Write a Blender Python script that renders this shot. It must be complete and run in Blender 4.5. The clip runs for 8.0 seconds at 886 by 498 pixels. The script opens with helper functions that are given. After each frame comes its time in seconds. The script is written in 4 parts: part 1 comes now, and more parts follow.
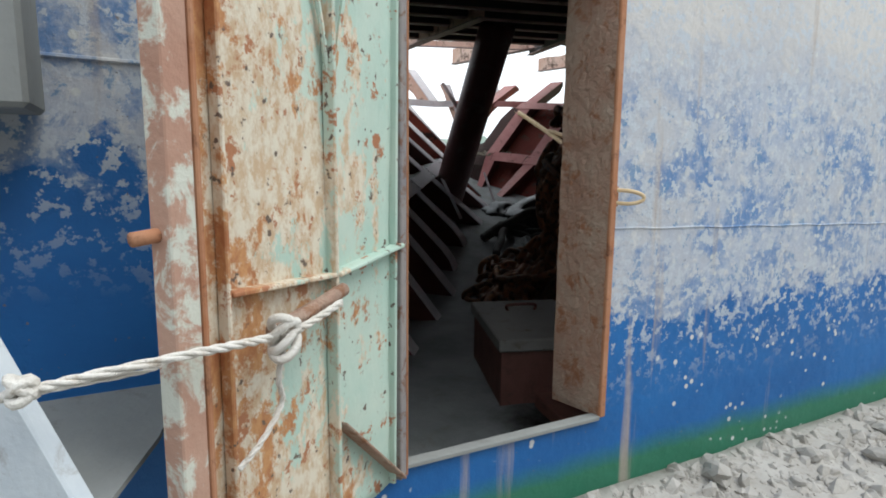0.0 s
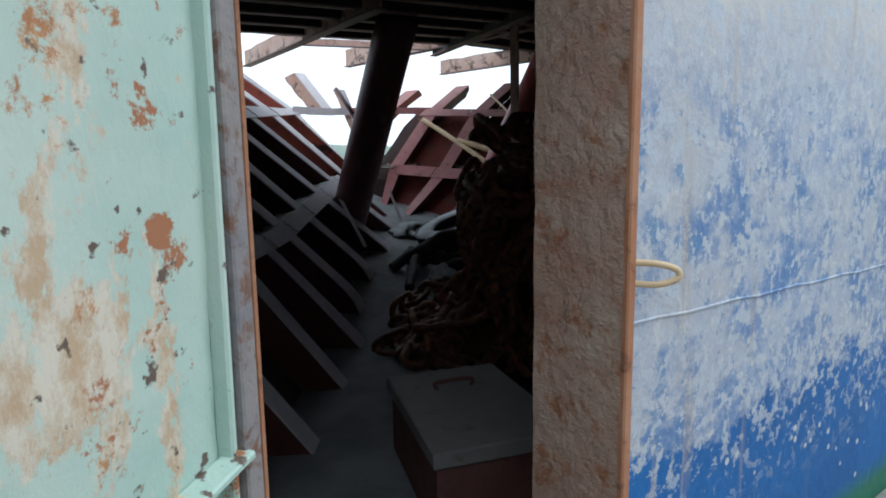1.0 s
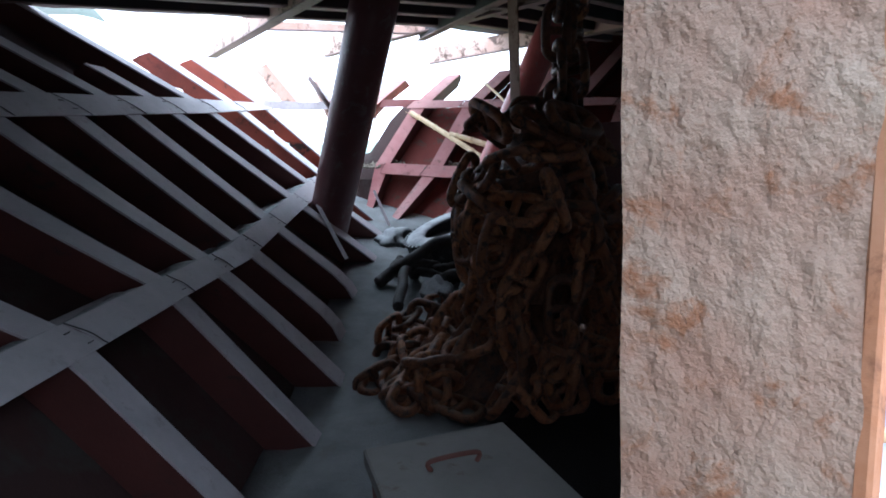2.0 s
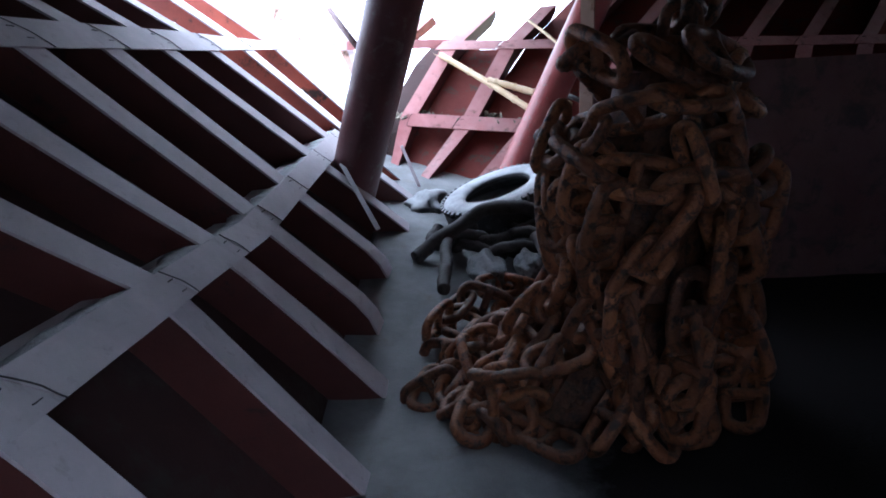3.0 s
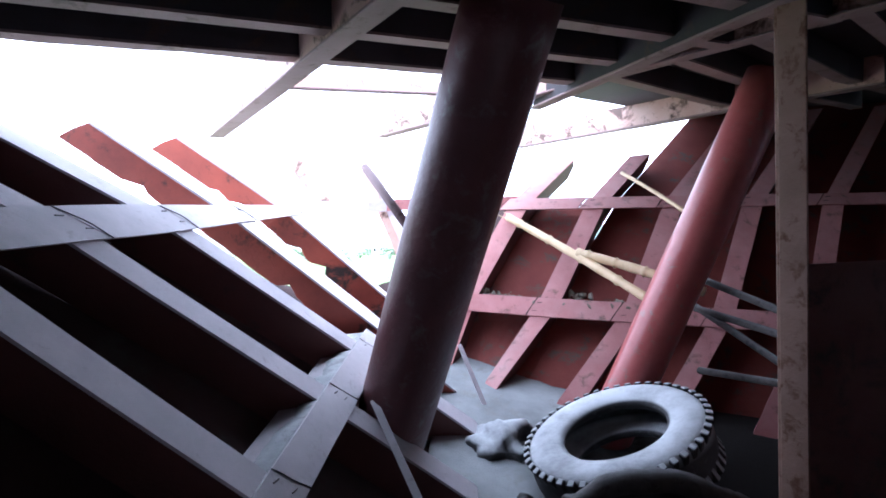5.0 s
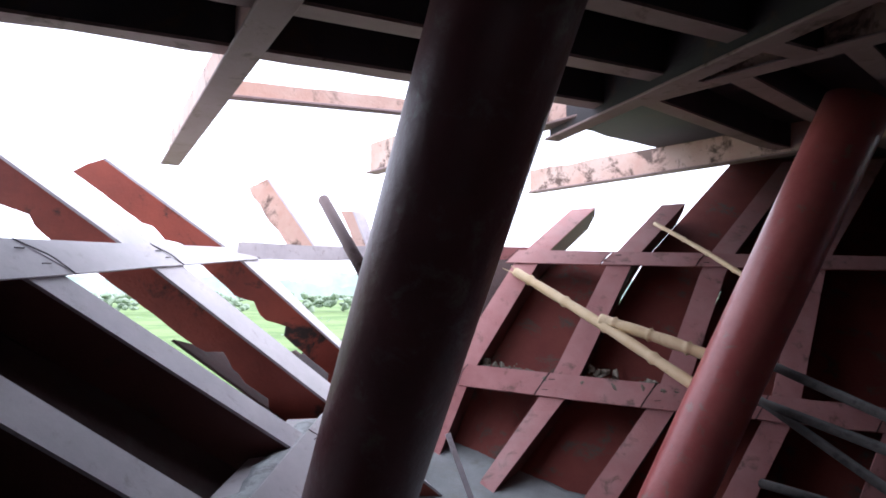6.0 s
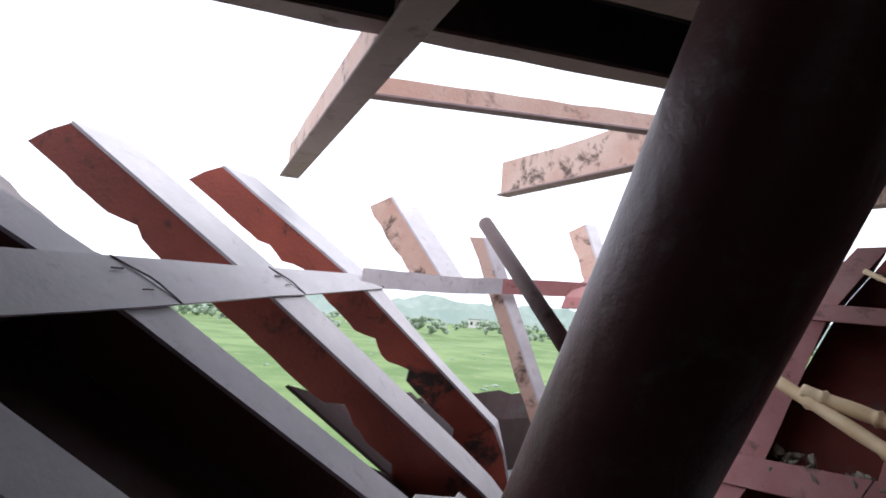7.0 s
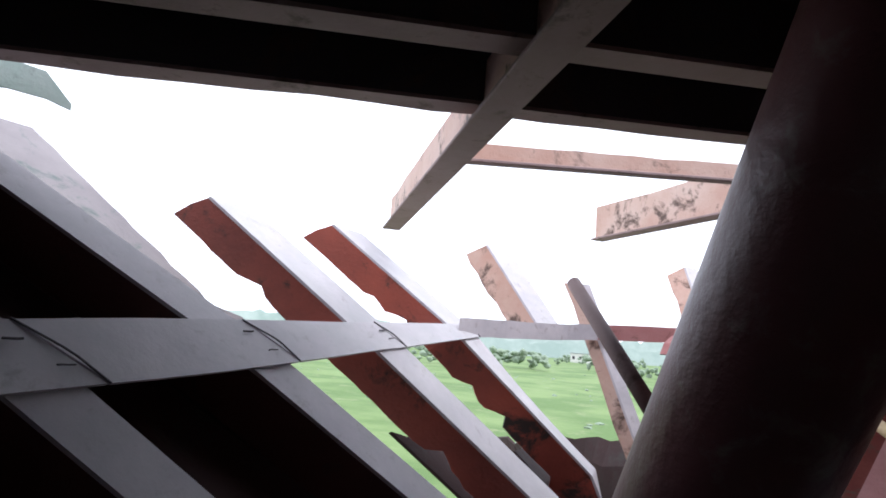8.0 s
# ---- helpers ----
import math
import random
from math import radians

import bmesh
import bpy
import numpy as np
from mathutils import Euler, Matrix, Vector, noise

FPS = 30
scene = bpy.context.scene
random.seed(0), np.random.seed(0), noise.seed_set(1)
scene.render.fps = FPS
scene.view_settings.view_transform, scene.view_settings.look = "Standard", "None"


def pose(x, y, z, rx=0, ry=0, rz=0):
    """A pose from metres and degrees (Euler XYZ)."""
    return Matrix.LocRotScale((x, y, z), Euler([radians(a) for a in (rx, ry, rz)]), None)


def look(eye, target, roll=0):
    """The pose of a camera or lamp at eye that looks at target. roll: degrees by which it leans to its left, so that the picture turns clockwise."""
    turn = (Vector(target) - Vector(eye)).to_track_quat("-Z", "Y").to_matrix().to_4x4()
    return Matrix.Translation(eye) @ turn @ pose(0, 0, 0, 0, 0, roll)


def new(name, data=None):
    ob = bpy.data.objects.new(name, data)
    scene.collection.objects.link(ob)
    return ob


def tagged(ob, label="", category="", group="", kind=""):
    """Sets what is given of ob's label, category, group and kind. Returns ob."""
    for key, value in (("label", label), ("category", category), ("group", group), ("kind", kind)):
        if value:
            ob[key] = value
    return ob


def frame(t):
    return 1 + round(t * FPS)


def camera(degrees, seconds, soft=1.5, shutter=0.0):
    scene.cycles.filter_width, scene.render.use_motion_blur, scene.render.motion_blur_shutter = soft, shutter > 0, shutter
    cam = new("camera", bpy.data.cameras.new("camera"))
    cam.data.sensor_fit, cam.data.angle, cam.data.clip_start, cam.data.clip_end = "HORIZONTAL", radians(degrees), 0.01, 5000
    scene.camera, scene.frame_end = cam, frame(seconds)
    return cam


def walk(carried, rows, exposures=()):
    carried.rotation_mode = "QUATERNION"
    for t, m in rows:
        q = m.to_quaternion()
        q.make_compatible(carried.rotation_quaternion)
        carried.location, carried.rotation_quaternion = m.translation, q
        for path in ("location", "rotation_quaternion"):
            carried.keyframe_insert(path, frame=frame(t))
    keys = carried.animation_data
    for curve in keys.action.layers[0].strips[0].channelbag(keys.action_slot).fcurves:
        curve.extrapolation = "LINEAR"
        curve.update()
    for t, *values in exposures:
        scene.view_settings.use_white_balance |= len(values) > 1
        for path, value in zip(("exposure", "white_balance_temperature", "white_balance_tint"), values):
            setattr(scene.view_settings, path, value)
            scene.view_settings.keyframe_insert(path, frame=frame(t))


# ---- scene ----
cam = camera(71.5, 8.0, soft=1.8)
PATH = [
    (0, (0.52, -0.216, 1.412), (0.23, 1.738, 1.1), 0.6),
    (0.5, (0.408, 0.31, 1.394), (0.322, 2.283, 1.08), -0.4),
    (1, (0.382, 0.8, 1.517), (0.404, 2.777, 1.219), -0.9),
    (1.2, (0.379, 0.958, 1.519), (0.422, 2.937, 1.231), -1.0),
    (2.3, (0.411, 1.874, 1.497), (0.446, 3.844, 1.156), -2.4),
    (2.5, (0.35, 2.076, 1.452), (0.386, 4.035, 1.05), -2.3),
    (3, (0.082, 2.457, 1.51), (0.111, 4.403, 1.049), -2.1),
    (3.5, (0.061, 2.816, 1.556), (0.074, 4.767, 1.116), -2.1),
    (4, (0.027, 3.312, 1.672), (0.002, 5.294, 1.407), -2.4),
    (4.5, (-0.11, 3.82, 1.727), (-0.185, 5.813, 1.581), -2.2),
    (4.7, (-0.176, 3.983, 1.777), (-0.244, 5.98, 1.683), -2.3),
    (5.8, (-0.041, 4.932, 1.877), (-0.105, 6.928, 1.973), -0.2),
    (6, (-0.06, 5.085, 1.877), (-0.153, 7.078, 2.011), 0.1),
    (6.5, (-0.301, 5.525, 1.946), (-0.447, 7.509, 2.159), 1.8),
    (7, (-0.405, 5.612, 1.95), (-0.788, 7.564, 2.158), 3.9),
    (7.5, (-0.43, 5.56, 1.993), (-1.002, 7.459, 2.251), 4.4),
    (8, (-0.352, 5.471, 2.023), (-1.046, 7.324, 2.313), 4.3),
]
EXPOSURES = [(0.0, 0.27, 6300, 6), (1.2, 0.06, 5600, 5), (2.3, 2.3, 5300, 9), (3.5, 2.52, 5200, 16), (4.7, 2.5, 5200, 17), (5.8, 1.62, 5600, 18), (6.5, 0.8, 6150, 18), (7.0, 0.64, 6050, 15), (8.0, 0.74, 5950, 14)]
walk(cam, [(t, look(eye, target, roll)) for t, eye, target, roll in PATH], EXPOSURES)

# ---- sky and sun: a bright overcast day ----
world = bpy.data.worlds.new("sky")
scene.world = world
world.use_nodes = True
wt = world.node_tree
wt.nodes.clear()
sky = wt.nodes.new("ShaderNodeTexSky")
sky.sky_type = "NISHITA"
sky.sun_disc = False
sky.sun_elevation, sky.sun_rotation = radians(60), radians(100)
sky.dust_density = 4.0
pale = wt.nodes.new("ShaderNodeHueSaturation")
pale.inputs["Saturation"].default_value = 0.22
back = wt.nodes.new("ShaderNodeBackground")
back.inputs["Strength"].default_value = 0.15
wout = wt.nodes.new("ShaderNodeOutputWorld")
cloud = wt.nodes.new("ShaderNodeMix")
cloud.data_type = "RGBA"
cloud.inputs[0].default_value = 0.8
cloud.inputs[7].default_value = (9.6, 9.9, 10.4, 1)
wt.links.new(sky.outputs[0], pale.inputs["Color"])
wt.links.new(pale.outputs[0], cloud.inputs[6])
wt.links.new(cloud.outputs[2], back.inputs["Color"])
wt.links.new(back.outputs[0], wout.inputs["Surface"])
sun = new("sun", bpy.data.lights.new("sun", "SUN"))
sun.data.energy, sun.data.angle, sun.data.color = 1.2, radians(30), (1.0, 0.97, 0.92)
sun.matrix_world = look((0, 0, 30), (-17, 3, 0))


# ---- materials ----
def ramp(nt, fac, stops):
    r = nt.nodes.new("ShaderNodeValToRGB")
    els = r.color_ramp.elements
    while len(els) < len(stops):
        els.new(0.5)
    for e, (p, c) in zip(els, stops):
        e.position, e.color = p, (c, c, c, 1) if isinstance(c, (int, float)) else (*c, 1)
    nt.links.new(fac, r.inputs[0])
    return r.outputs[0]


def tex(nt, scale, detail=6.0, rough=0.6, vec=None, stretch=None, distort=0.0):
    n = nt.nodes.new("ShaderNodeTexNoise")
    n.inputs["Scale"].default_value, n.inputs["Detail"].default_value = scale, detail
    n.inputs["Roughness"].default_value, n.inputs["Distortion"].default_value = rough, distort
    if vec is None:
        vec = nt.nodes.new("ShaderNodeTexCoord").outputs["Object"]
    if stretch:
        m = nt.nodes.new("ShaderNodeMapping")
        m.inputs["Scale"].default_value = stretch
        nt.links.new(vec, m.inputs[0])
        vec = m.outputs[0]
    nt.links.new(vec, n.inputs["Vector"])
    return n.outputs[0]


def mixc(nt, fac, a, b):
    m = nt.nodes.new("ShaderNodeMix")
    m.data_type = "RGBA"
    for s, v in ((m.inputs[0], fac), (m.inputs[6], a), (m.inputs[7], b)):
        if isinstance(v, (int, float)):
            s.default_value = v
        elif isinstance(v, tuple):
            s.default_value = (*v, 1)
        else:
            nt.links.new(v, s)
    return m.outputs[2]


def start(name):
    m = bpy.data.materials.new(name)
    m.use_nodes = True
    nt = m.node_tree
    b = nt.nodes["Principled BSDF"]
    return m, nt, b


def bump(nt, b, height, strength=0.4, distance=0.01):
    n = nt.nodes.new("ShaderNodeBump")
    n.inputs["Strength"].default_value, n.inputs["Distance"].default_value = strength, distance
    nt.links.new(height, n.inputs["Height"])
    nt.links.new(n.outputs[0], b.inputs["Normal"])


def surface(name, base, alt, stain, scale=3.0, cover=(0.5, 0.62), grain=60.0, rough=0.7, metal=0.0, relief=0.3, depth=0.006):
    """Two tones at one scale, stains at another, fine grain as relief."""
    m, nt, b = start(name)
    large, small = tex(nt, scale, 8, 0.65), tex(nt, grain, 4, 0.6)
    c = mixc(nt, ramp(nt, large, [(0.35, 0.0), (0.65, 1.0)]), base, alt)
    c = mixc(nt, ramp(nt, tex(nt, scale * 2.3, 10, 0.7, distort=0.4), [(cover[0], 0.0), (cover[1], 1.0)]), c, stain)
    nt.links.new(c, b.inputs["Base Color"])
    b.inputs["Roughness"].default_value, b.inputs["Metallic"].default_value = rough, metal
    add = nt.nodes.new("ShaderNodeMath")
    nt.links.new(large, add.inputs[0]), nt.links.new(small, add.inputs[1])
    bump(nt, b, add.outputs[0], relief, depth)
    return m


def up_dust(m, dust, low=0.35, high=0.8, amount=0.9, scale=5.0):
    """Dust that has settled on faces that look up."""
    nt = m.node_tree
    b = nt.nodes["Principled BSDF"]
    old = b.inputs["Base Color"].links[0].from_socket
    geo = nt.nodes.new("ShaderNodeNewGeometry")
    sep = nt.nodes.new("ShaderNodeSeparateXYZ")
    nt.links.new(geo.outputs["Normal"], sep.inputs[0])
    up = ramp(nt, sep.outputs[2], [(low, 0.0), (high, amount)])
    patch = ramp(nt, tex(nt, scale, 8, 0.7), [(0.3, 0.35), (0.6, 1.0)])
    mul = nt.nodes.new("ShaderNodeMath")
    mul.operation = "MULTIPLY"
    nt.links.new(up, mul.inputs[0]), nt.links.new(patch, mul.inputs[1])
    nt.links.new(mixc(nt, mul.outputs[0], old, dust), b.inputs["Base Color"])
    return m


RED = (0.075, 0.024, 0.021)
flange_paint = up_dust(surface("flange_paint", (0.47, 0.43, 0.46), (0.60, 0.55, 0.57), (0.27, 0.21, 0.20), 6, (0.57, 0.74), 45, 0.75, relief=0.22, depth=0.005), (0.40, 0.40, 0.40), 0.2, 0.7, 0.7)
flange_pink = up_dust(surface("flange_pink", (0.40, 0.15, 0.145), (0.48, 0.22, 0.21), (0.15, 0.07, 0.055), 4, (0.56, 0.68), 80, 0.75), (0.40, 0.34, 0.32), 0.45, 0.9, 0.6)
pillar_red = surface("pillar_red", (0.33, 0.075, 0.07), (0.40, 0.11, 0.10), (0.26, 0.14, 0.12), 5, (0.57, 0.66), 35, 0.33, relief=0.3)
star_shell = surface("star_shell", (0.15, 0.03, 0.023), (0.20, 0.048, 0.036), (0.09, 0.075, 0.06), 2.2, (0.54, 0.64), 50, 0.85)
# webs and shell kept near black: shade of the bays put into their paint
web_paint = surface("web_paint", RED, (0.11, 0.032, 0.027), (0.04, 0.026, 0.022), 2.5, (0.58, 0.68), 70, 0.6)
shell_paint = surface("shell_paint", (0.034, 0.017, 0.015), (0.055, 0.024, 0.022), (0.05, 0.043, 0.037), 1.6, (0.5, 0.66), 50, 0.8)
pillar_paint = surface("pillar_paint", (0.15, 0.055, 0.058), (0.115, 0.045, 0.048), (0.17, 0.12, 0.11), 3.5, (0.54, 0.66), 20, 0.42, relief=0.5, depth=0.008)
# deck colour taken near black to hold the shade on its underside
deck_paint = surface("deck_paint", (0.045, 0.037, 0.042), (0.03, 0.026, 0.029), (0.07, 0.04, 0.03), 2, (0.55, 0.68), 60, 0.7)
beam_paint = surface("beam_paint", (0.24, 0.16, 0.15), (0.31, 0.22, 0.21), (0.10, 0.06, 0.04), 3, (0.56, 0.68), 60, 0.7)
burnt_paint = surface("burnt_paint", (0.50, 0.29, 0.22), (0.62, 0.45, 0.38), (0.11, 0.065, 0.048), 2.2, (0.52, 0.61), 60, 0.65)
scorched_web = surface("scorched_web", (0.20, 0.042, 0.03), (0.40, 0.082, 0.05), (0.03, 0.02, 0.018), 1.6, (0.545, 0.63), 60, 0.6, relief=0.5)
dust_floor = surface("dust_floor", (0.19, 0.20, 0.20), (0.30, 0.315, 0.315), (0.21, 0.20, 0.18), 2.2, (0.55, 0.75), 90, 0.95, relief=0.6, depth=0.01)
ridge_dust = surface("ridge_dust", (0.30, 0.32, 0.32), (0.40, 0.42, 0.42), (0.17, 0.165, 0.155), 7, (0.52, 0.7), 90, 0.95, relief=0.8, depth=0.012)


def shade_starboard(m):
    """Mixes near black into the starboard floor's colour to stand for its shade."""
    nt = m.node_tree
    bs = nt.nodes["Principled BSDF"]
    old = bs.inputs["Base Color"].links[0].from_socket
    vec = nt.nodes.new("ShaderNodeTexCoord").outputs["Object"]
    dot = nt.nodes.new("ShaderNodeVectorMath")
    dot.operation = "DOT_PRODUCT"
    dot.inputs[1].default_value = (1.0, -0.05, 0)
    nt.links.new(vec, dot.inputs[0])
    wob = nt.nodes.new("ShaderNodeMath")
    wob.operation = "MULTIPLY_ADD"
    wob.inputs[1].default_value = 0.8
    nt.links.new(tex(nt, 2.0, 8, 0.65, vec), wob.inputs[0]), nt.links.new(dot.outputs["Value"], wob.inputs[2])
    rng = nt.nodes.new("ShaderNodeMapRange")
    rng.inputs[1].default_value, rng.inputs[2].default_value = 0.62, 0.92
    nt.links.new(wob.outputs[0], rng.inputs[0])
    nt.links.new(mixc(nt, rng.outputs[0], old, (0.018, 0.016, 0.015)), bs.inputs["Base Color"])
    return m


shade_starboard(dust_floor)
dust_floor.node_tree.nodes["Principled BSDF"].inputs["Specular IOR Level"].default_value = 0.1
rust_chain = surface("rust_chain", (0.12, 0.05, 0.027), (0.27, 0.125, 0.06), (0.035, 0.022, 0.018), 8, (0.48, 0.6), 70, 0.55, 0.15, 1.0, 0.008)
nt = rust_chain.node_tree
pick = nt.nodes.new("ShaderNodeObjectInfo").outputs["Random"]
shade = mixc(nt, ramp(nt, pick, [(0.0, 0.0), (1.0, 1.0)]), (0.55, 0.5, 0.48), (1.7, 1.5, 1.3))
tone = nt.nodes.new("ShaderNodeMix")
tone.data_type, tone.blend_type = "RGBA", "MULTIPLY"
tone.inputs[0].default_value = 1.0
nt.links.new(nt.nodes["Principled BSDF"].inputs["Base Color"].links[0].from_socket, tone.inputs[6])
nt.links.new(shade, tone.inputs[7])
nt.links.new(tone.outputs[2], nt.nodes["Principled BSDF"].inputs["Base Color"])
up_dust(rust_chain, (0.30, 0.23, 0.17), 0.6, 1.0, 0.35, 14)
jamb_rust = surface("jamb_rust", (0.30, 0.18, 0.13), (0.36, 0.28, 0.22), (0.25, 0.115, 0.06), 6, (0.53, 0.63), 30, 0.85, relief=1.0, depth=0.016)
post_rust = surface("post_rust", (0.36, 0.23, 0.17), (0.44, 0.29, 0.22), (0.20, 0.10, 0.06), 5, (0.52, 0.64), 60, 0.8, relief=0.6)
hinge_grey = surface("hinge_grey", (0.20, 0.19, 0.20), (0.28, 0.25, 0.23), (0.17, 0.09, 0.06), 7, (0.52, 0.6), 40, 0.8, relief=0.7)
edge_worn = surface("edge_worn", (0.38, 0.21, 0.15), (0.44, 0.28, 0.21), (0.55, 0.56, 0.49), 4, (0.50, 0.57), 50, 0.8, relief=0.6)
edge_rust = surface("edge_rust", (0.36, 0.15, 0.07), (0.42, 0.22, 0.13), (0.16, 0.07, 0.04), 8, (0.55, 0.68), 70, 0.85)
tyre_rubber = up_dust(surface("tyre_rubber", (0.03, 0.03, 0.032), (0.045, 0.045, 0.047), (0.10, 0.10, 0.10), 6, (0.55, 0.7), 80, 0.85), (0.52, 0.55, 0.56), 0.25, 0.6, 1.0, 3)
rope_dark = up_dust(surface("rope_dark", (0.05, 0.045, 0.042), (0.08, 0.072, 0.067), (0.03, 0.027, 0.025), 8, (0.5, 0.65), 120, 0.95), (0.22, 0.23, 0.23), 0.5, 0.95, 0.5, 9)
rope_white = surface("rope_white", (0.62, 0.58, 0.52), (0.72, 0.70, 0.66), (0.42, 0.34, 0.26), 14, (0.55, 0.7), 160, 0.9, relief=0.8)
bamboo_skin = surface("bamboo_skin", (0.55, 0.40, 0.22), (0.62, 0.48, 0.30), (0.35, 0.23, 0.12), 6, (0.58, 0.72), 80, 0.6)
slab_metal = surface("slab_metal", (0.24, 0.235, 0.22), (0.29, 0.28, 0.26), (0.17, 0.13, 0.10), 4, (0.58, 0.72), 80, 0.9)
partition_paint = surface("partition_paint", (0.24, 0.12, 0.115), (0.30, 0.17, 0.16), (0.14, 0.11, 0.10), 2.5, (0.5, 0.64), 60, 0.85)
box_red = surface("box_red", (0.17, 0.075, 0.06), (0.22, 0.10, 0.08), (0.10, 0.06, 0.05), 5, (0.55, 0.7), 80, 0.8)
stone_grey = surface("stone_grey", (0.33, 0.31, 0.28), (0.42, 0.40, 0.37), (0.24, 0.22, 0.19), 5, (0.55, 0.7), 60, 0.95, relief=0.7)
sack_cloth = up_dust(surface("sack_cloth", (0.10, 0.10, 0.10), (0.16, 0.16, 0.155), (0.04, 0.04, 0.04), 9, (0.5, 0.6), 70, 0.95, relief=0.9, depth=0.02), (0.20, 0.215, 0.22), 0.3, 0.95, 0.6, 11)
earth = surface("earth", (0.17, 0.15, 0.115), (0.26, 0.23, 0.185), (0.08, 0.065, 0.05), 6, (0.55, 0.7), 60, 0.95)
bar_pale = surface("bar_pale", (0.48, 0.53, 0.58), (0.58, 0.62, 0.65), (0.36, 0.36, 0.36), 6, (0.55, 0.68), 60, 0.8)
torn_paint = surface("torn_paint", (0.19, 0.165, 0.17), (0.24, 0.215, 0.215), (0.10, 0.125, 0.115), 3.5, (0.56, 0.66), 60, 0.7)
plate_green = surface("plate_green", (0.42, 0.52, 0.47), (0.54, 0.58, 0.55), (0.28, 0.32, 0.30), 5, (0.56, 0.68), 60, 0.75)
plate_grey = surface("plate_grey", (0.22, 0.23, 0.23), (0.27, 0.28, 0.27), (0.16, 0.15, 0.14), 3, (0.58, 0.72), 60, 0.85)
# foliage green lightened so that its colour carries the haze of distance
hazed_leafage = surface("hazed_leafage", (0.19, 0.25, 0.17), (0.23, 0.28, 0.20), (0.15, 0.20, 0.14), 0.4, (0.55, 0.7), 3, 0.9)
house_wall = surface("house_wall", (0.62, 0.60, 0.56), (0.70, 0.68, 0.64), (0.45, 0.42, 0.38), 0.6, (0.58, 0.72), 6, 0.9)


# distant haze painted on the backdrop: pale colour with a steady glow
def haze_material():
    m, nt, bs = start("painted_haze")
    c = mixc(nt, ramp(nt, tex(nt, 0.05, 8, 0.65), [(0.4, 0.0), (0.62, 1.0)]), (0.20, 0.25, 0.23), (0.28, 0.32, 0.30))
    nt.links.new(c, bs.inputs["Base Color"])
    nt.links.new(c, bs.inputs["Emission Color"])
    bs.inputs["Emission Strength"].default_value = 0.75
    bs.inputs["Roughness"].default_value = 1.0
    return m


painted_haze = haze_material()


def door_material():
    m, nt, b = start("door_paint")
    vec = nt.nodes.new("ShaderNodeTexCoord").outputs["Object"]
    big = tex(nt, 5.0, 12, 0.74, vec, (1, 1, 0.55), 0.15)
    fine = tex(nt, 26.0, 8, 0.7, vec, (1, 1, 0.6))
    mint = mixc(nt, ramp(nt, tex(nt, 2.2, 6, 0.6, vec), [(0.35, 0.0), (0.65, 1.0)]), (0.36, 0.52, 0.45), (0.52, 0.60, 0.52))
    cream = mixc(nt, ramp(nt, fine, [(0.42, 0.0), (0.56, 1.0)]), (0.50, 0.36, 0.23), (0.64, 0.58, 0.47))
    rust = mixc(nt, ramp(nt, fine, [(0.38, 0.0), (0.6, 1.0)]), (0.34, 0.13, 0.05), (0.50, 0.26, 0.11))
    sep = nt.nodes.new("ShaderNodeSeparateXYZ")
    nt.links.new(vec, sep.inputs[0])

    def toward(field, gain):
        s = nt.nodes.new("ShaderNodeMath")
        s.operation = "MULTIPLY_ADD"
        s.inputs[1].default_value = gain
        nt.links.new(sep.outputs[0], s.inputs[0]), nt.links.new(field, s.inputs[2])
        return s.outputs[0]

    c = mixc(nt, ramp(nt, toward(big, 0.30), [(0.60, 0.0), (0.63, 1.0)]), mint, cream)
    c = mixc(nt, ramp(nt, toward(tex(nt, 5.5, 12, 0.76, vec, (1, 1, 0.8), 0.2), 0.16), [(0.615, 0.0), (0.655, 1.0)]), c, rust)
    c = mixc(nt, ramp(nt, tex(nt, 12.0, 8, 0.68, vec, None, 0.1), [(0.585, 0.0), (0.62, 1.0)]), c, (0.36, 0.15, 0.07))
    c = mixc(nt, ramp(nt, tex(nt, 28.0, 4, 0.55, vec), [(0.63, 0.0), (0.67, 1.0)]), c, (0.12, 0.085, 0.065))
    nt.links.new(c, b.inputs["Base Color"])
    b.inputs["Roughness"].default_value = 0.7
    add = nt.nodes.new("ShaderNodeMath")
    nt.links.new(big, add.inputs[0]), nt.links.new(fine, add.inputs[1])
    bump(nt, b, add.outputs[0], 0.5, 0.008)
    return m


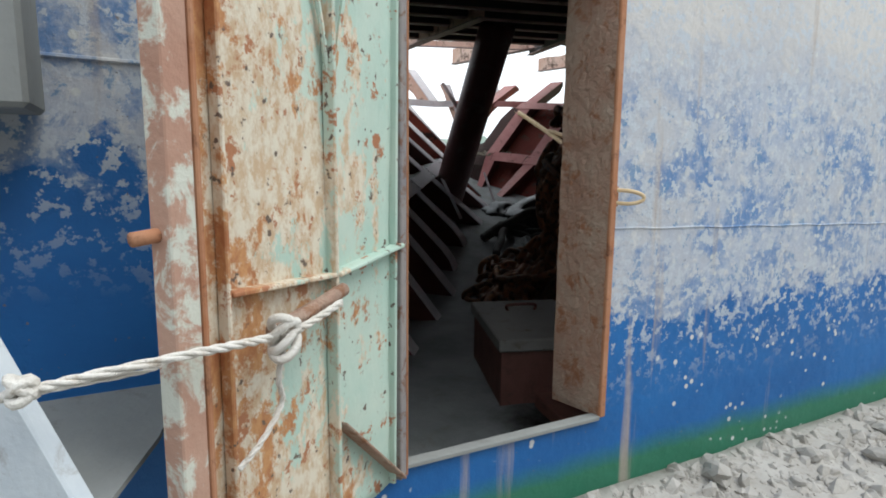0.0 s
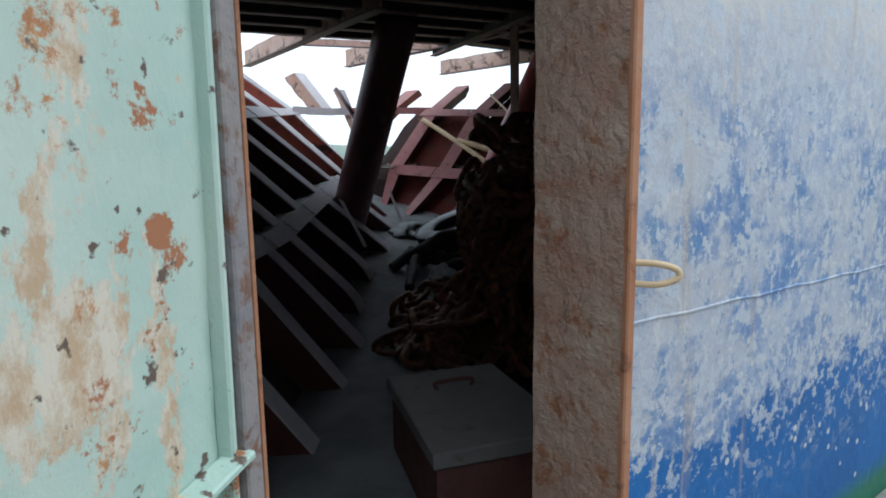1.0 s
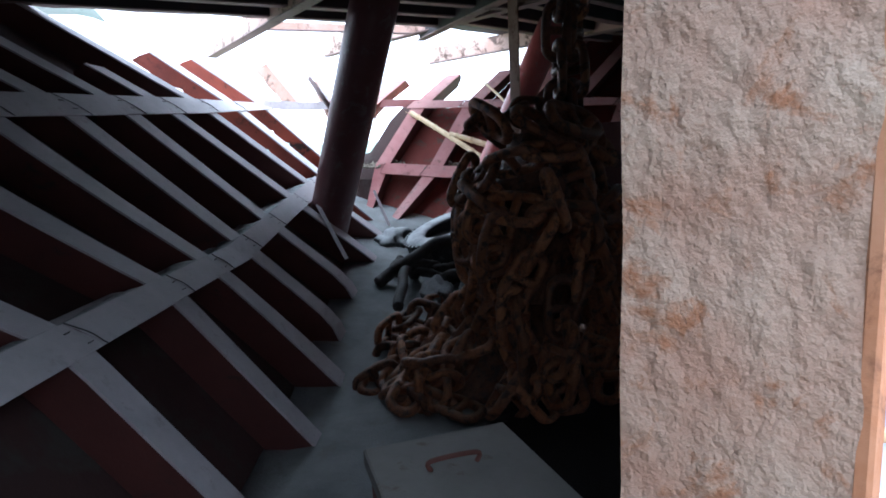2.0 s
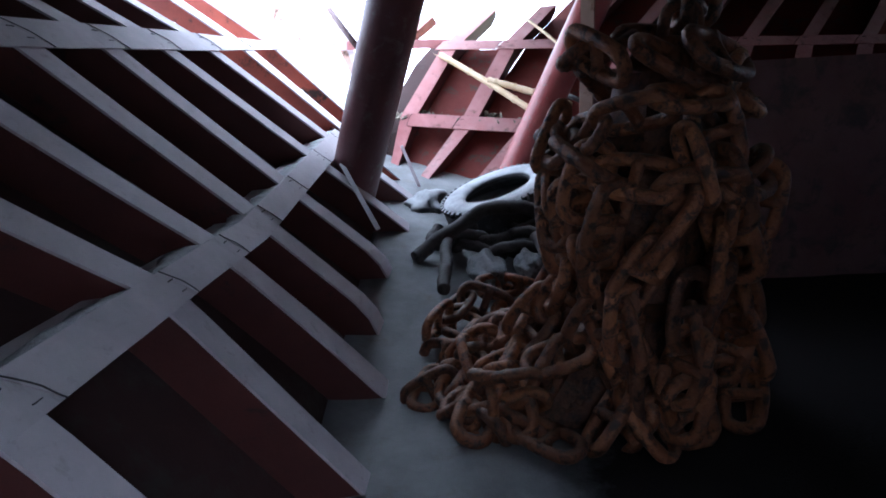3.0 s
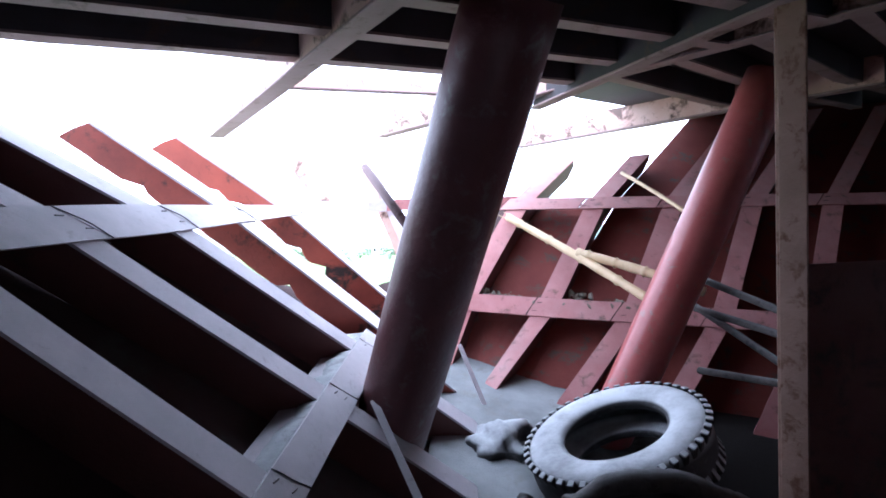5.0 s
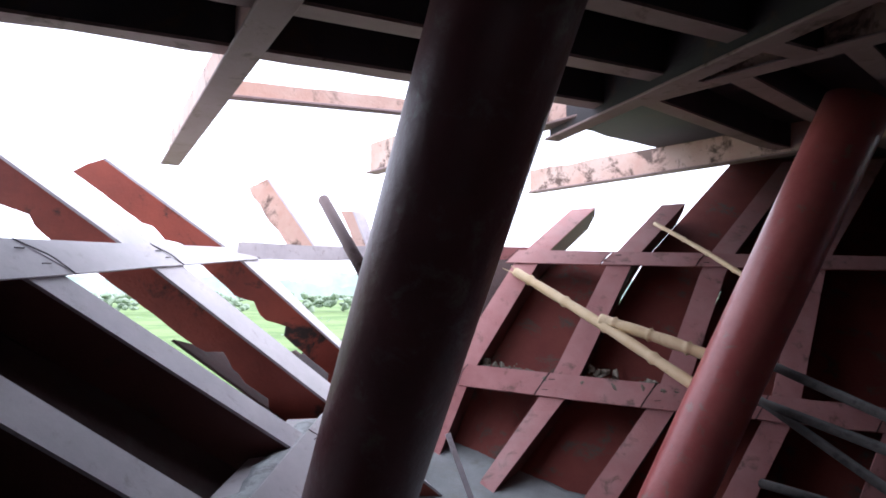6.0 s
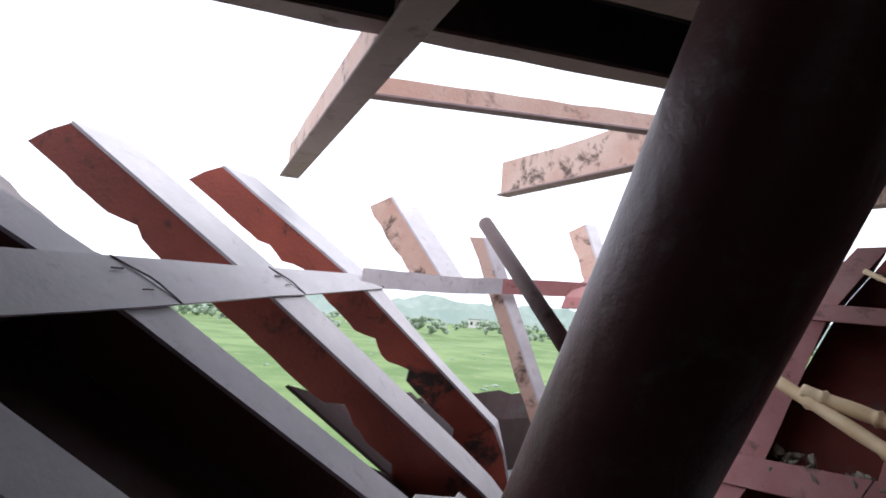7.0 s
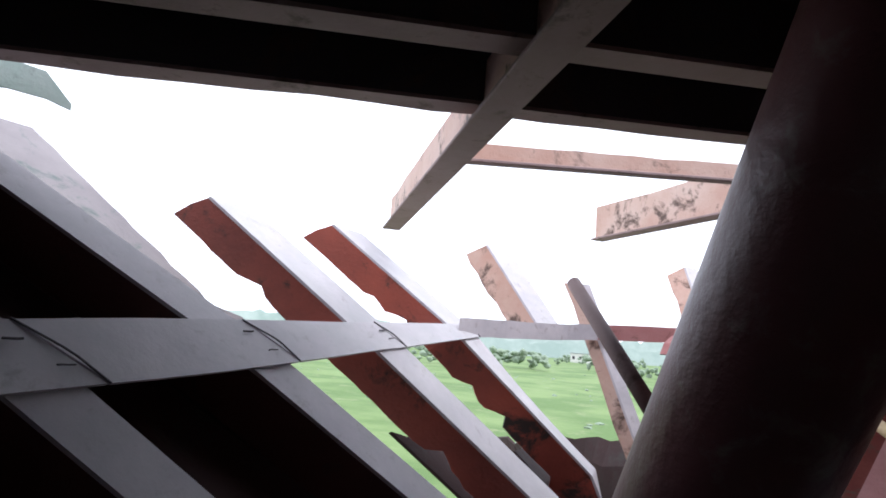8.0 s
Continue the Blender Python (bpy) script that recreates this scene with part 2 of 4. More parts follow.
def wall_material():
    """Ship's side: green foot, deep blue band, worn to pale grey above, with drips and scabs."""
    m, nt, b = start("wall_paint")
    vec = nt.nodes.new("ShaderNodeTexCoord").outputs["Object"]
    sep = nt.nodes.new("ShaderNodeSeparateXYZ")
    nt.links.new(vec, sep.inputs[0])
    large = tex(nt, 1.6, 9, 0.65, vec)
    mid = tex(nt, 5.0, 10, 0.68, vec, None, 0.4)
    fine = tex(nt, 18.0, 8, 0.68, vec)

    rise = nt.nodes.new("ShaderNodeMapRange")
    rise.inputs[1].default_value, rise.inputs[2].default_value = 1.0, 0.3
    rise.inputs[3].default_value, rise.inputs[4].default_value = 0.0, -0.62
    nt.links.new(sep.outputs[0], rise.inputs[0])
    lift = nt.nodes.new("ShaderNodeMath")
    nt.links.new(sep.outputs[2], lift.inputs[0]), nt.links.new(rise.outputs[0], lift.inputs[1])

    def edge(level, wobble, soft):
        a = nt.nodes.new("ShaderNodeMath")
        a.operation = "MULTIPLY_ADD"
        nt.links.new(mid, a.inputs[0])
        a.inputs[1].default_value, a.inputs[2].default_value = wobble, -wobble / 2
        s = nt.nodes.new("ShaderNodeMath")
        nt.links.new(lift.outputs[0] if level > 0.5 else sep.outputs[2], s.inputs[0]), nt.links.new(a.outputs[0], s.inputs[1])
        r = nt.nodes.new("ShaderNodeMapRange")
        r.inputs[1].default_value, r.inputs[2].default_value = level - soft, level + soft
        nt.links.new(s.outputs[0], r.inputs[0])
        return r.outputs[0]

    blue = mixc(nt, ramp(nt, large, [(0.4, 0.0), (0.65, 1.0)]), (0.008, 0.105, 0.33), (0.012, 0.135, 0.40))
    pale = mixc(nt, ramp(nt, large, [(0.35, 0.0), (0.6, 1.0)]), (0.36, 0.42, 0.54), (0.46, 0.47, 0.50))
    pale = mixc(nt, ramp(nt, tex(nt, 5.0, 10, 0.72, vec, None, 0.15), [(0.47, 0.0), (0.60, 0.9)]), pale, (0.09, 0.20, 0.42))
    pale = mixc(nt, ramp(nt, fine, [(0.55, 0.0), (0.61, 0.75)]), pale, (0.58, 0.58, 0.57))
    pale = mixc(nt, ramp(nt, tex(nt, 13.0, 10, 0.72, vec, None, 0.3), [(0.57, 0.0), (0.61, 0.75)]), pale, (0.11, 0.235, 0.42))
    top = mixc(nt, ramp(nt, large, [(0.4, 0.0), (0.6, 1.0)]), (0.50, 0.49, 0.49), (0.56, 0.54, 0.52))
    c = mixc(nt, edge(0.22, 0.06, 0.05), (0.03, 0.17, 0.10), blue)
    c = mixc(nt, edge(0.78, 0.75, 0.03), c, pale)
    c = mixc(nt, edge(1.75, 1.0, 0.2), c, top)
    scab = nt.nodes.new("ShaderNodeTexVoronoi")
    scab.inputs["Scale"].default_value = 17
    nt.links.new(vec, scab.inputs["Vector"])
    band = nt.nodes.new("ShaderNodeMath")
    band.operation = "MULTIPLY"
    nt.links.new(ramp(nt, scab.outputs["Distance"], [(0.16, 1.0), (0.22, 0.0)]), band.inputs[0])
    nt.links.new(ramp(nt, tex(nt, 3.0, 3, 0.5, vec), [(0.54, 0.0), (0.58, 1.0)]), band.inputs[1])
    c = mixc(nt, band.outputs[0], c, (0.55, 0.57, 0.56))
    zone = nt.nodes.new("ShaderNodeMapRange")
    zone.inputs[1].default_value, zone.inputs[2].default_value = 0.42, 0.80
    nt.links.new(lift.outputs[0], zone.inputs[0])
    flake = nt.nodes.new("ShaderNodeMath")
    flake.operation = "MULTIPLY"
    nt.links.new(zone.outputs[0], flake.inputs[0])
    nt.links.new(ramp(nt, tex(nt, 24.0, 8, 0.7, vec), [(0.535, 0.0), (0.56, 1.0)]), flake.inputs[1])
    c = mixc(nt, flake.outputs[0], c, (0.47, 0.51, 0.56))
    chip = tex(nt, 40.0, 6, 0.65, vec)
    c = mixc(nt, ramp(nt, chip, [(0.68, 0.0), (0.70, 0.8)]), c, (0.16, 0.13, 0.12))
    drip = tex(nt, 5.0, 5, 0.6, vec, (1.6, 1, 0.09))
    c = mixc(nt, ramp(nt, drip, [(0.60, 0.0), (0.70, 0.75)]), c, (0.40, 0.33, 0.28))
    nt.links.new(c, b.inputs["Base Color"])
    b.inputs["Roughness"].default_value = 0.55
    add = nt.nodes.new("ShaderNodeMath")
    nt.links.new(mid, add.inputs[0]), nt.links.new(fine, add.inputs[1])
    bump(nt, b, add.outputs[0], 0.7, 0.008)
    return m


def ground_material():
    """Grey gravel by the ship, green fields beyond."""
    m, nt, b = start("ground_soil")
    vec = nt.nodes.new("ShaderNodeTexCoord").outputs["Object"]
    gravel = mixc(nt, ramp(nt, tex(nt, 9, 10, 0.7, vec), [(0.35, 0.0), (0.65, 1.0)]), (0.27, 0.25, 0.22), (0.38, 0.36, 0.33))
    grass = mixc(nt, ramp(nt, tex(nt, 0.12, 8, 0.6, vec), [(0.42, 0.0), (0.6, 1.0)]), (0.085, 0.15, 0.035), (0.15, 0.22, 0.07))
    grass = mixc(nt, ramp(nt, tex(nt, 0.35, 8, 0.7, vec), [(0.56, 0.0), (0.68, 0.7)]), grass, (0.23, 0.25, 0.13))
    dist = nt.nodes.new("ShaderNodeVectorMath")
    dist.operation = "LENGTH"
    nt.links.new(vec, dist.inputs[0])
    r = nt.nodes.new("ShaderNodeMapRange")
    r.inputs[1].default_value, r.inputs[2].default_value = 16, 20
    nt.links.new(dist.outputs["Value"], r.inputs[0])
    nt.links.new(mixc(nt, r.outputs[0], gravel, grass), b.inputs["Base Color"])
    b.inputs["Roughness"].default_value = 0.95
    bump(nt, b, tex(nt, 45, 6, 0.7, vec), 0.6, 0.02)
    return m


door_paint, wall_paint, ground_soil = door_material(), wall_material(), ground_material()

# the doorway in the wall: its sides, sill and head, and the wall's station
DOOR_L, DOOR_R, SILL, HEAD, WALL_V = 1.04, 1.905, 0.40, 2.12, 1.237

# ---- the ship's axes: u across (to starboard), v forward, z up ----
TU, TV = Vector((0.804, 0.595, 0)), Vector((-0.595, 0.804, 0))
SHIP = Matrix(((0.804, -0.595, 0, 0), (0.595, 0.804, 0, 0), (0, 0, 1, 0), (0, 0, 0, 1)))


def S(u, v, z):
    return TU * u + TV * v + Vector((0, 0, z))


# the hull proper lies a little turned and heeled against the door wall
HEEL = Matrix(((1.0654, -0.0791, -0.0206, 0.1822), (0.0824, 0.9966, -0.0752, 0.0018), (0.0225, 0.0191, 1.0576, -0.1197), (0, 0, 0, 1)))


def inside(x, y, z):
    return HEEL @ Vector((x, y, z))


def H(u, v, z):
    """A place in the hull's own lines, never aft of the door wall."""
    p = HEEL @ S(u, v, z)
    return p + TV * max(0.0, WALL_V + 0.018 - p.dot(TV))


# ---- mesh tools ----
def link(name, bm, material, parent=None, label="", smooth=False):
    me = bpy.data.meshes.new(name)
    bmesh.ops.recalc_face_normals(bm, faces=bm.faces)
    bm.to_mesh(me)
    bm.free()
    me.materials.append(material)
    if smooth:
        me.polygons.foreach_set("use_smooth", [True] * len(me.polygons))
    ob = new(name, me)
    if parent:
        ob.parent = parent
    if label:
        ob["label"] = label
    return ob


part = link


def empty(name, place=(0, 0, 0)):
    ob = new(name)
    ob.location = place
    ob.empty_display_size = 0.1
    bpy.context.view_layer.update()
    return ob


def hexa(bm, pts, bevel=0.0):
    """A solid from eight corners: four below, four above, in the same order round."""
    vs = [bm.verts.new(p) for p in pts]
    fs = [(0, 3, 2, 1), (4, 5, 6, 7), (0, 1, 5, 4), (1, 2, 6, 5), (2, 3, 7, 6), (3, 0, 4, 7)]
    made = [bm.faces.new([vs[i] for i in f]) for f in fs]
    if bevel:
        es = {e for f in made for e in f.edges}
        bmesh.ops.bevel(bm, geom=list(es), offset=bevel, segments=1, affect="EDGES", profile=0.5)


def box(bm, m, size, bevel=0.0):
    x, y, z = (s / 2 for s in size)
    hexa(bm, [m @ Vector(p) for p in ((-x, -y, -z), (x, -y, -z), (x, y, -z), (-x, y, -z), (-x, -y, z), (x, -y, z), (x, y, z), (-x, y, z))], bevel)


def plank(bm, a, b, side, up, bevel=0.0):
    """A bar from a to b: side and up are full-width vectors of its section, grown from the line a-b."""
    a, b, side, up = Vector(a), Vector(b), Vector(side), Vector(up)
    hexa(bm, [a, b, b + side, a + side, a + up, b + up, b + side + up, a + side + up], bevel)


def ragged(bm, rows, thick):
    """A plate through rows of points (each row the same length), thickened by the vector thick."""
    lo = [[bm.verts.new(p) for p in r] for r in rows]
    hi = [[bm.verts.new(Vector(p) + thick) for p in r] for r in rows]
    n, k = len(rows), len(rows[0])
    for i in range(n - 1):
        for j in range(k - 1):
            bm.faces.new((lo[i][j], lo[i + 1][j], lo[i + 1][j + 1], lo[i][j + 1]))
            bm.faces.new((hi[i][j], hi[i][j + 1], hi[i + 1][j + 1], hi[i + 1][j]))
    for i in range(n - 1):
        bm.faces.new((lo[i][0], hi[i][0], hi[i + 1][0], lo[i + 1][0]))
        bm.faces.new((lo[i][-1], lo[i + 1][-1], hi[i + 1][-1], hi[i][-1]))
    for j in range(k - 1):
        bm.faces.new((lo[0][j], lo[0][j + 1], hi[0][j + 1], hi[0][j]))
        bm.faces.new((lo[-1][j], hi[-1][j], hi[-1][j + 1], lo[-1][j + 1]))


def tube(bm, pts, radius, sides=10, closed=False, wob=0.0):
    """A round bar along points; radius a number or a function of 0..1."""
    pts = [Vector(p) for p in pts]
    n = len(pts)
    rings, ref = [], Vector((0.13, 0.21, 0.97)).normalized()
    for i, p in enumerate(pts):
        if closed:
            d = pts[(i + 1) % n] - pts[i - 1]
        else:
            d = pts[min(i + 1, n - 1)] - pts[max(i - 1, 0)]
        d.normalize()
        a = (ref - d * ref.dot(d)).normalized()
        b = d.cross(a)
        ref = a
        r = radius(i / max(1, n - 1)) if callable(radius) else radius
        rings.append([bm.verts.new(p + (a * math.cos(k * math.tau / sides) + b * math.sin(k * math.tau / sides)) * r * (1 + wob * (random.random() - 0.5))) for k in range(sides)])
    for i in range(n if closed else n - 1):
        q, w = rings[i], rings[(i + 1) % n]
        for k in range(sides):
            bm.faces.new((q[k], q[(k + 1) % sides], w[(k + 1) % sides], w[k]))
    if not closed:
        bm.faces.new(rings[0][::-1])
        bm.faces.new(rings[-1])


def smooth_path(pts, steps=6):
    pts = [Vector(p) for p in pts]
    out = []
    for i in range(len(pts) - 1):
        p0, p1, p2, p3 = pts[max(i - 1, 0)], pts[i], pts[i + 1], pts[min(i + 2, len(pts) - 1)]
        for k in range(steps):
            t = k / steps
            out.append(0.5 * ((2 * p1) + (p2 - p0) * t + (2 * p0 - 5 * p1 + 4 * p2 - p3) * t * t + (3 * p1 - p0 - 3 * p2 + p3) * t ** 3))
    return out + [pts[-1]]


# ---- hull form ----
UC = 5.36


def floor_z(v):
    return max(0.10, 0.25 * (v - 3.75))


def b_low(v):
    return max(0.12, 2.47 - 0.93 * (v - 3.9))


def b_one(v):
    return max(0.1, 2.38 + 0.93 * (4.8 - v))


def b_two(v):
    return max(0.08, 1.36 + 1.05 * (6.79 - v))


def z_one(v):
    return 0.92 + 0.14 * max(0.0, v - 4.7)


def z_two(v):
    return 1.82 + 0.06 * (v - 5.5)


def half(v, z):
    """Half the breadth of the frames' inner faces at station v and height z."""
    zs = (floor_z(v), z_one(v), z_two(v), z_two(v) + 0.56)
    bs = (b_low(v), b_one(v), b_two(v), b_two(v) + 1.03)
    if z <= zs[0]:
        return bs[0] - (zs[0] - z) * 0.6
    for i in range(3):
        if z <= zs[i + 1] or i == 2:
            return bs[i] + (bs[i + 1] - bs[i]) * (z - zs[i]) / (zs[i + 1] - zs[i])


def skin(side, v, z, out=0.0):
    """A place on the hull's inner face; out: metres towards the shell. side -1 port, 1 starboard."""
    b = half(v, z) + 0.62 * out
    return H(UC + side * b, v + 0.55 * out, z - 0.5 * out)


# ---- scattered bits: many small lumps in one mesh ----
def lump_table(sub):
    bm = bmesh.new()
    bmesh.ops.create_icosphere(bm, subdivisions=sub, radius=1)
    bm.verts.ensure_lookup_table()
    table = np.array([v.co for v in bm.verts]), np.array([[v.index for v in f.verts] for f in bm.faces])
    bm.free()
    return table


LUMP_V, LUMP_F = lump_table(1)


def scatter(name, mats, mat, rough=0.28):
    vs, fs = [], []
    for i, m in enumerate(mats):
        a = np.array(m)
        co = LUMP_V * (1 + rough * (np.random.rand(len(LUMP_V), 1) - 0.5) * 2) + rough * 0.4 * (np.random.rand(*LUMP_V.shape) - 0.5)
        vs.append(co @ a[:3, :3].T + a[:3, 3])
        fs.append(LUMP_F + i * len(LUMP_V))
    me = bpy.data.meshes.new(name)
    me.from_pydata(np.concatenate(vs).tolist(), [], np.concatenate(fs).tolist())
    me.materials.append(mat)
    return new(name, me)


def tumbled(p, s, sx=1.3, sz=0.7):
    return Matrix.Translation(p) @ Euler((random.random() * 6, random.random() * 6, random.random() * 6)).to_matrix().to_4x4() @ Matrix.Diagonal((s * sx, s, s * sz, 1))


# ---- ground and distance ----
def ground():
    rings = [0, 1, 2, 3, 4, 5, 6, 8, 10, 12, 14, 17, 20, 26, 40, 70, 120, 220, 400, 800, 1600, 3200]
    bm = bmesh.new()
    n, prev = 72, None
    for r in rings:
        row = []
        for k in range(n if r else 1):
            a = k * math.tau / n
            p = Vector((r * math.cos(a), r * math.sin(a), 0))
            v = p.dot(TV)
            drop = min(1.0, max(0.0, (v - 7.5) / 9.0))
            side = min(1.0, max(0.0, (r - 14) / 10))
            p.z = -0.03 - 2.6 * max(drop * drop * (3 - 2 * drop), side) + 0.03 * noise.noise(p * 0.8) * (r > 1)
            row.append(bm.verts.new(p))
        if prev and len(prev) == 1:
            for k in range(n):
                bm.faces.new((prev[0], row[k], row[(k + 1) % n]))
        elif prev:
            for k in range(n):
                bm.faces.new((prev[k], row[k], row[(k + 1) % n], prev[(k + 1) % n]))
        prev = row
    return tagged(link("ground", bm, ground_soil, smooth=True), "grey gravel ground giving way to green fields", "ground", kind="structure")


ground()


mats = []
for i in range(160):
    a = radians(random.uniform(60, 140))
    d = random.uniform(120, 235)
    h = random.uniform(2.0, 4.5)
    for j in range(9):
        q = Vector((math.cos(a) * d + random.uniform(-0.5, 0.5) * h, math.sin(a) * d + random.uniform(-0.5, 0.5) * h, -2.6 + h * random.uniform(0.15, 0.8)))
        mats.append(Matrix.Translation(q) @ Matrix.Diagonal((h * random.uniform(0.15, 0.28), h * random.uniform(0.15, 0.28), h * random.uniform(0.1, 0.22), 1)))
tagged(scatter("far_trees", mats, hazed_leafage), "green clumps of far trees across the fields, paled for haze", "trees", kind="stuff")
mats = []
for i in range(300):
    a = radians(random.uniform(45, 140))
    d = random.uniform(18, 130)
    s = random.uniform(0.12, 0.34)
    flat = s * random.uniform(0.3, 0.8)
    if i % 2:
        mats.append(Matrix.Translation((math.cos(a) * d, math.sin(a) * d, -2.62)) @ Matrix.Diagonal((s, s, flat, 1)))
tagged(scatter("field_shrubs", mats, hazed_leafage), "low green shrubs scattered over the fields", "shrubs", kind="stuff")
bm = bmesh.new()
for base_d, lo, amp in ((300, 5.0, 5.0), (420, 9.0, 9.0)):
    prev = None
    for k in range(220):
        a = radians(30 + 130 * k / 219)
        p = Vector((math.cos(a) * base_d, math.sin(a) * base_d, -3))
        h = lo + amp * (0.5 + 0.6 * noise.noise(Vector((k * 0.12, lo, 0))) + 0.4 * noise.noise(Vector((k * 0.7, lo, 2))))
        row = (bm.verts.new(p), bm.verts.new(p + Vector((0, 0, h))))
        if prev:
            bm.faces.new((prev[0], row[0], row[1], prev[1]))
        prev = row
tagged(link("backdrop", bm, painted_haze), "belt of woods at the horizon, haze painted on as glowing blue-green", "backdrop", kind="structure")


def house(x, y, w, d, h):
    base = empty("house", (x, y, -2.7))
    bm = bmesh.new()
    box(bm, pose(0, 0, h / 2), (w, d, h))
    part("wall", bm, house_wall, base)
    bm = bmesh.new()
    box(bm, pose(0, 0, h + 0.12), (w + 0.5, d + 0.5, 0.25))
    part("roof", bm, plate_grey, base)
    for i in range(3):
        bm = bmesh.new()
        box(bm, pose(-w / 3 + i * w / 3, -d / 2 - 0.02, h * 0.55), (w / 8, 0.1, h * 0.35))
        part("window", bm, deck_paint, base)
    return tagged(base, "small white flat-roofed house among far trees", "house", "far houses")


for hx, hy, hw in ((-62, 190, 6), (-30, 235, 7), (-96, 220, 6)):
    house(hx, hy, hw, 5, 3.2)

# ---- door wall: a steel bulkhead with the doorway cut through ----


def door_wall():
    bm = bmesh.new()
    t = 0.014
    spans = ((-3.6, DOOR_L, -0.3, 3.1), (DOOR_R, 13.4, -0.3, 3.1), (DOOR_L, DOOR_R, -0.3, SILL), (DOOR_L, DOOR_R, HEAD, 3.1))
    for u0, u1, z0, z1 in spans:
        nu, nz = max(1, int((u1 - u0) / 0.25)), max(1, int((z1 - z0) / 0.25))
        rows = []
        for i in range(nu + 1):
            rows.append([Vector((u0 + (u1 - u0) * i / nu, WALL_V, z0 + (z1 - z0) * j / nz)) for j in range(nz + 1)])
        ragged(bm, rows, Vector((0, t, 0)))
    ob = link("wall_door", bm, wall_paint)
    ob.matrix_world = SHIP
    return tagged(ob, "steel ship wall, flaking blue and pale grey paint, green foot", "wall", kind="structure")


wall = door_wall()
bpy.context.view_layer.update()


def in_ship(ob):
    ob.matrix_world = SHIP
    return ob


# a weld seam along the wall
bm = bmesh.new()
tube(bm, [(DOOR_R + 0.02 + 0.12 * i, WALL_V - 0.001, 1.135 - 0.004 * i + 0.003 * math.sin(i * 2.1)) for i in range(40)], 0.0035, 6)
in_ship(part("weld_seam", bm, wall_paint, wall)).matrix_local = Matrix()
bm = bmesh.new()
tube(bm, [(DOOR_L - 0.4 - 0.12 * i, WALL_V - 0.002, 1.62 + 0.003 * math.sin(i * 2.1)) for i in range(20)], 0.006, 6)
part("weld_seam", bm, wall_paint, wall)


def door_frame():
    base = empty("door_frame")
    in_ship(base)
    d = 0.215
    bm = bmesh.new()
    rows = [[Vector((DOOR_R - 0.05 * s + 0.003 * math.sin(3 * z), WALL_V + d * s - 0.012 * (s == 0), SILL + (HEAD - SILL) * z / 12)) for s in (0, 0.5, 1)] for z in range(13)]
    ragged(bm, rows, Vector((-0.012, 0, 0)))
    part("jamb", bm, jamb_rust, base, "rust-brown scabbed steel jamb")
    bm = bmesh.new()
    plank(bm, (DOOR_R - 0.014, WALL_V - 0.022, SILL), (DOOR_R - 0.014, WALL_V - 0.022, HEAD), (0.028, 0, 0), (0, 0.018, 0), 0.004)
    part("edge_strip", bm, edge_rust, base)
    bm = bmesh.new()
    rows = [[Vector((DOOR_L, WALL_V + d * s - 0.012 * (s == 0), SILL + (HEAD - SILL) * z / 12)) for s in (0, 0.5, 1)] for z in range(13)]
    ragged(bm, rows, Vector((0.012, 0, 0)))
    part("jamb", bm, jamb_rust, base, "rust-brown scabbed steel jamb")
    bm = bmesh.new()
    plank(bm, (DOOR_L, WALL_V - 0.02, SILL - 0.012), (DOOR_R - 0.012, WALL_V - 0.02, SILL - 0.012), (0, 0.045, 0), (0, 0, 0.018), 0.003)
    part("sill", bm, plate_grey, base, "worn bare steel sill")
    bm = bmesh.new()
    plank(bm, (DOOR_L, WALL_V - 0.012, HEAD - 0.012), (DOOR_R, WALL_V - 0.012, HEAD - 0.012), (0, d, 0), (0, 0, 0.012))
    part("head", bm, jamb_rust, base)
    return tagged(base, "rusty brown steel door frame let into the wall", "door frame", kind="structure")


door_frame()


def hasp():
    base = empty("hasp")
    in_ship(base)
    z = 1.255
    bm = bmesh.new()
    tube(bm, smooth_path([(DOOR_R + 0.012, WALL_V - 0.006, z + 0.024), (DOOR_R + 0.05, WALL_V - 0.05, z + 0.022), (DOOR_R + 0.085, WALL_V - 0.075, z + 0.008), (DOOR_R + 0.085, WALL_V - 0.075, z - 0.012), (DOOR_R + 0.05, WALL_V - 0.05, z - 0.024), (DOOR_R + 0.012, WALL_V - 0.006, z - 0.022)], 5), 0.0075, 8)
    part("loop", bm, bamboo_skin, base, "rust-yellow bent rod loop", True)
    bm = bmesh.new()
    box(bm, pose(DOOR_R + 0.018, WALL_V - 0.004, z), (0.03, 0.008, 0.075), 0.002)
    part("plate", bm, edge_rust, base)
    return tagged(base, "rusty bent-rod lock loop welded beside the door", "hasp")


hasp()


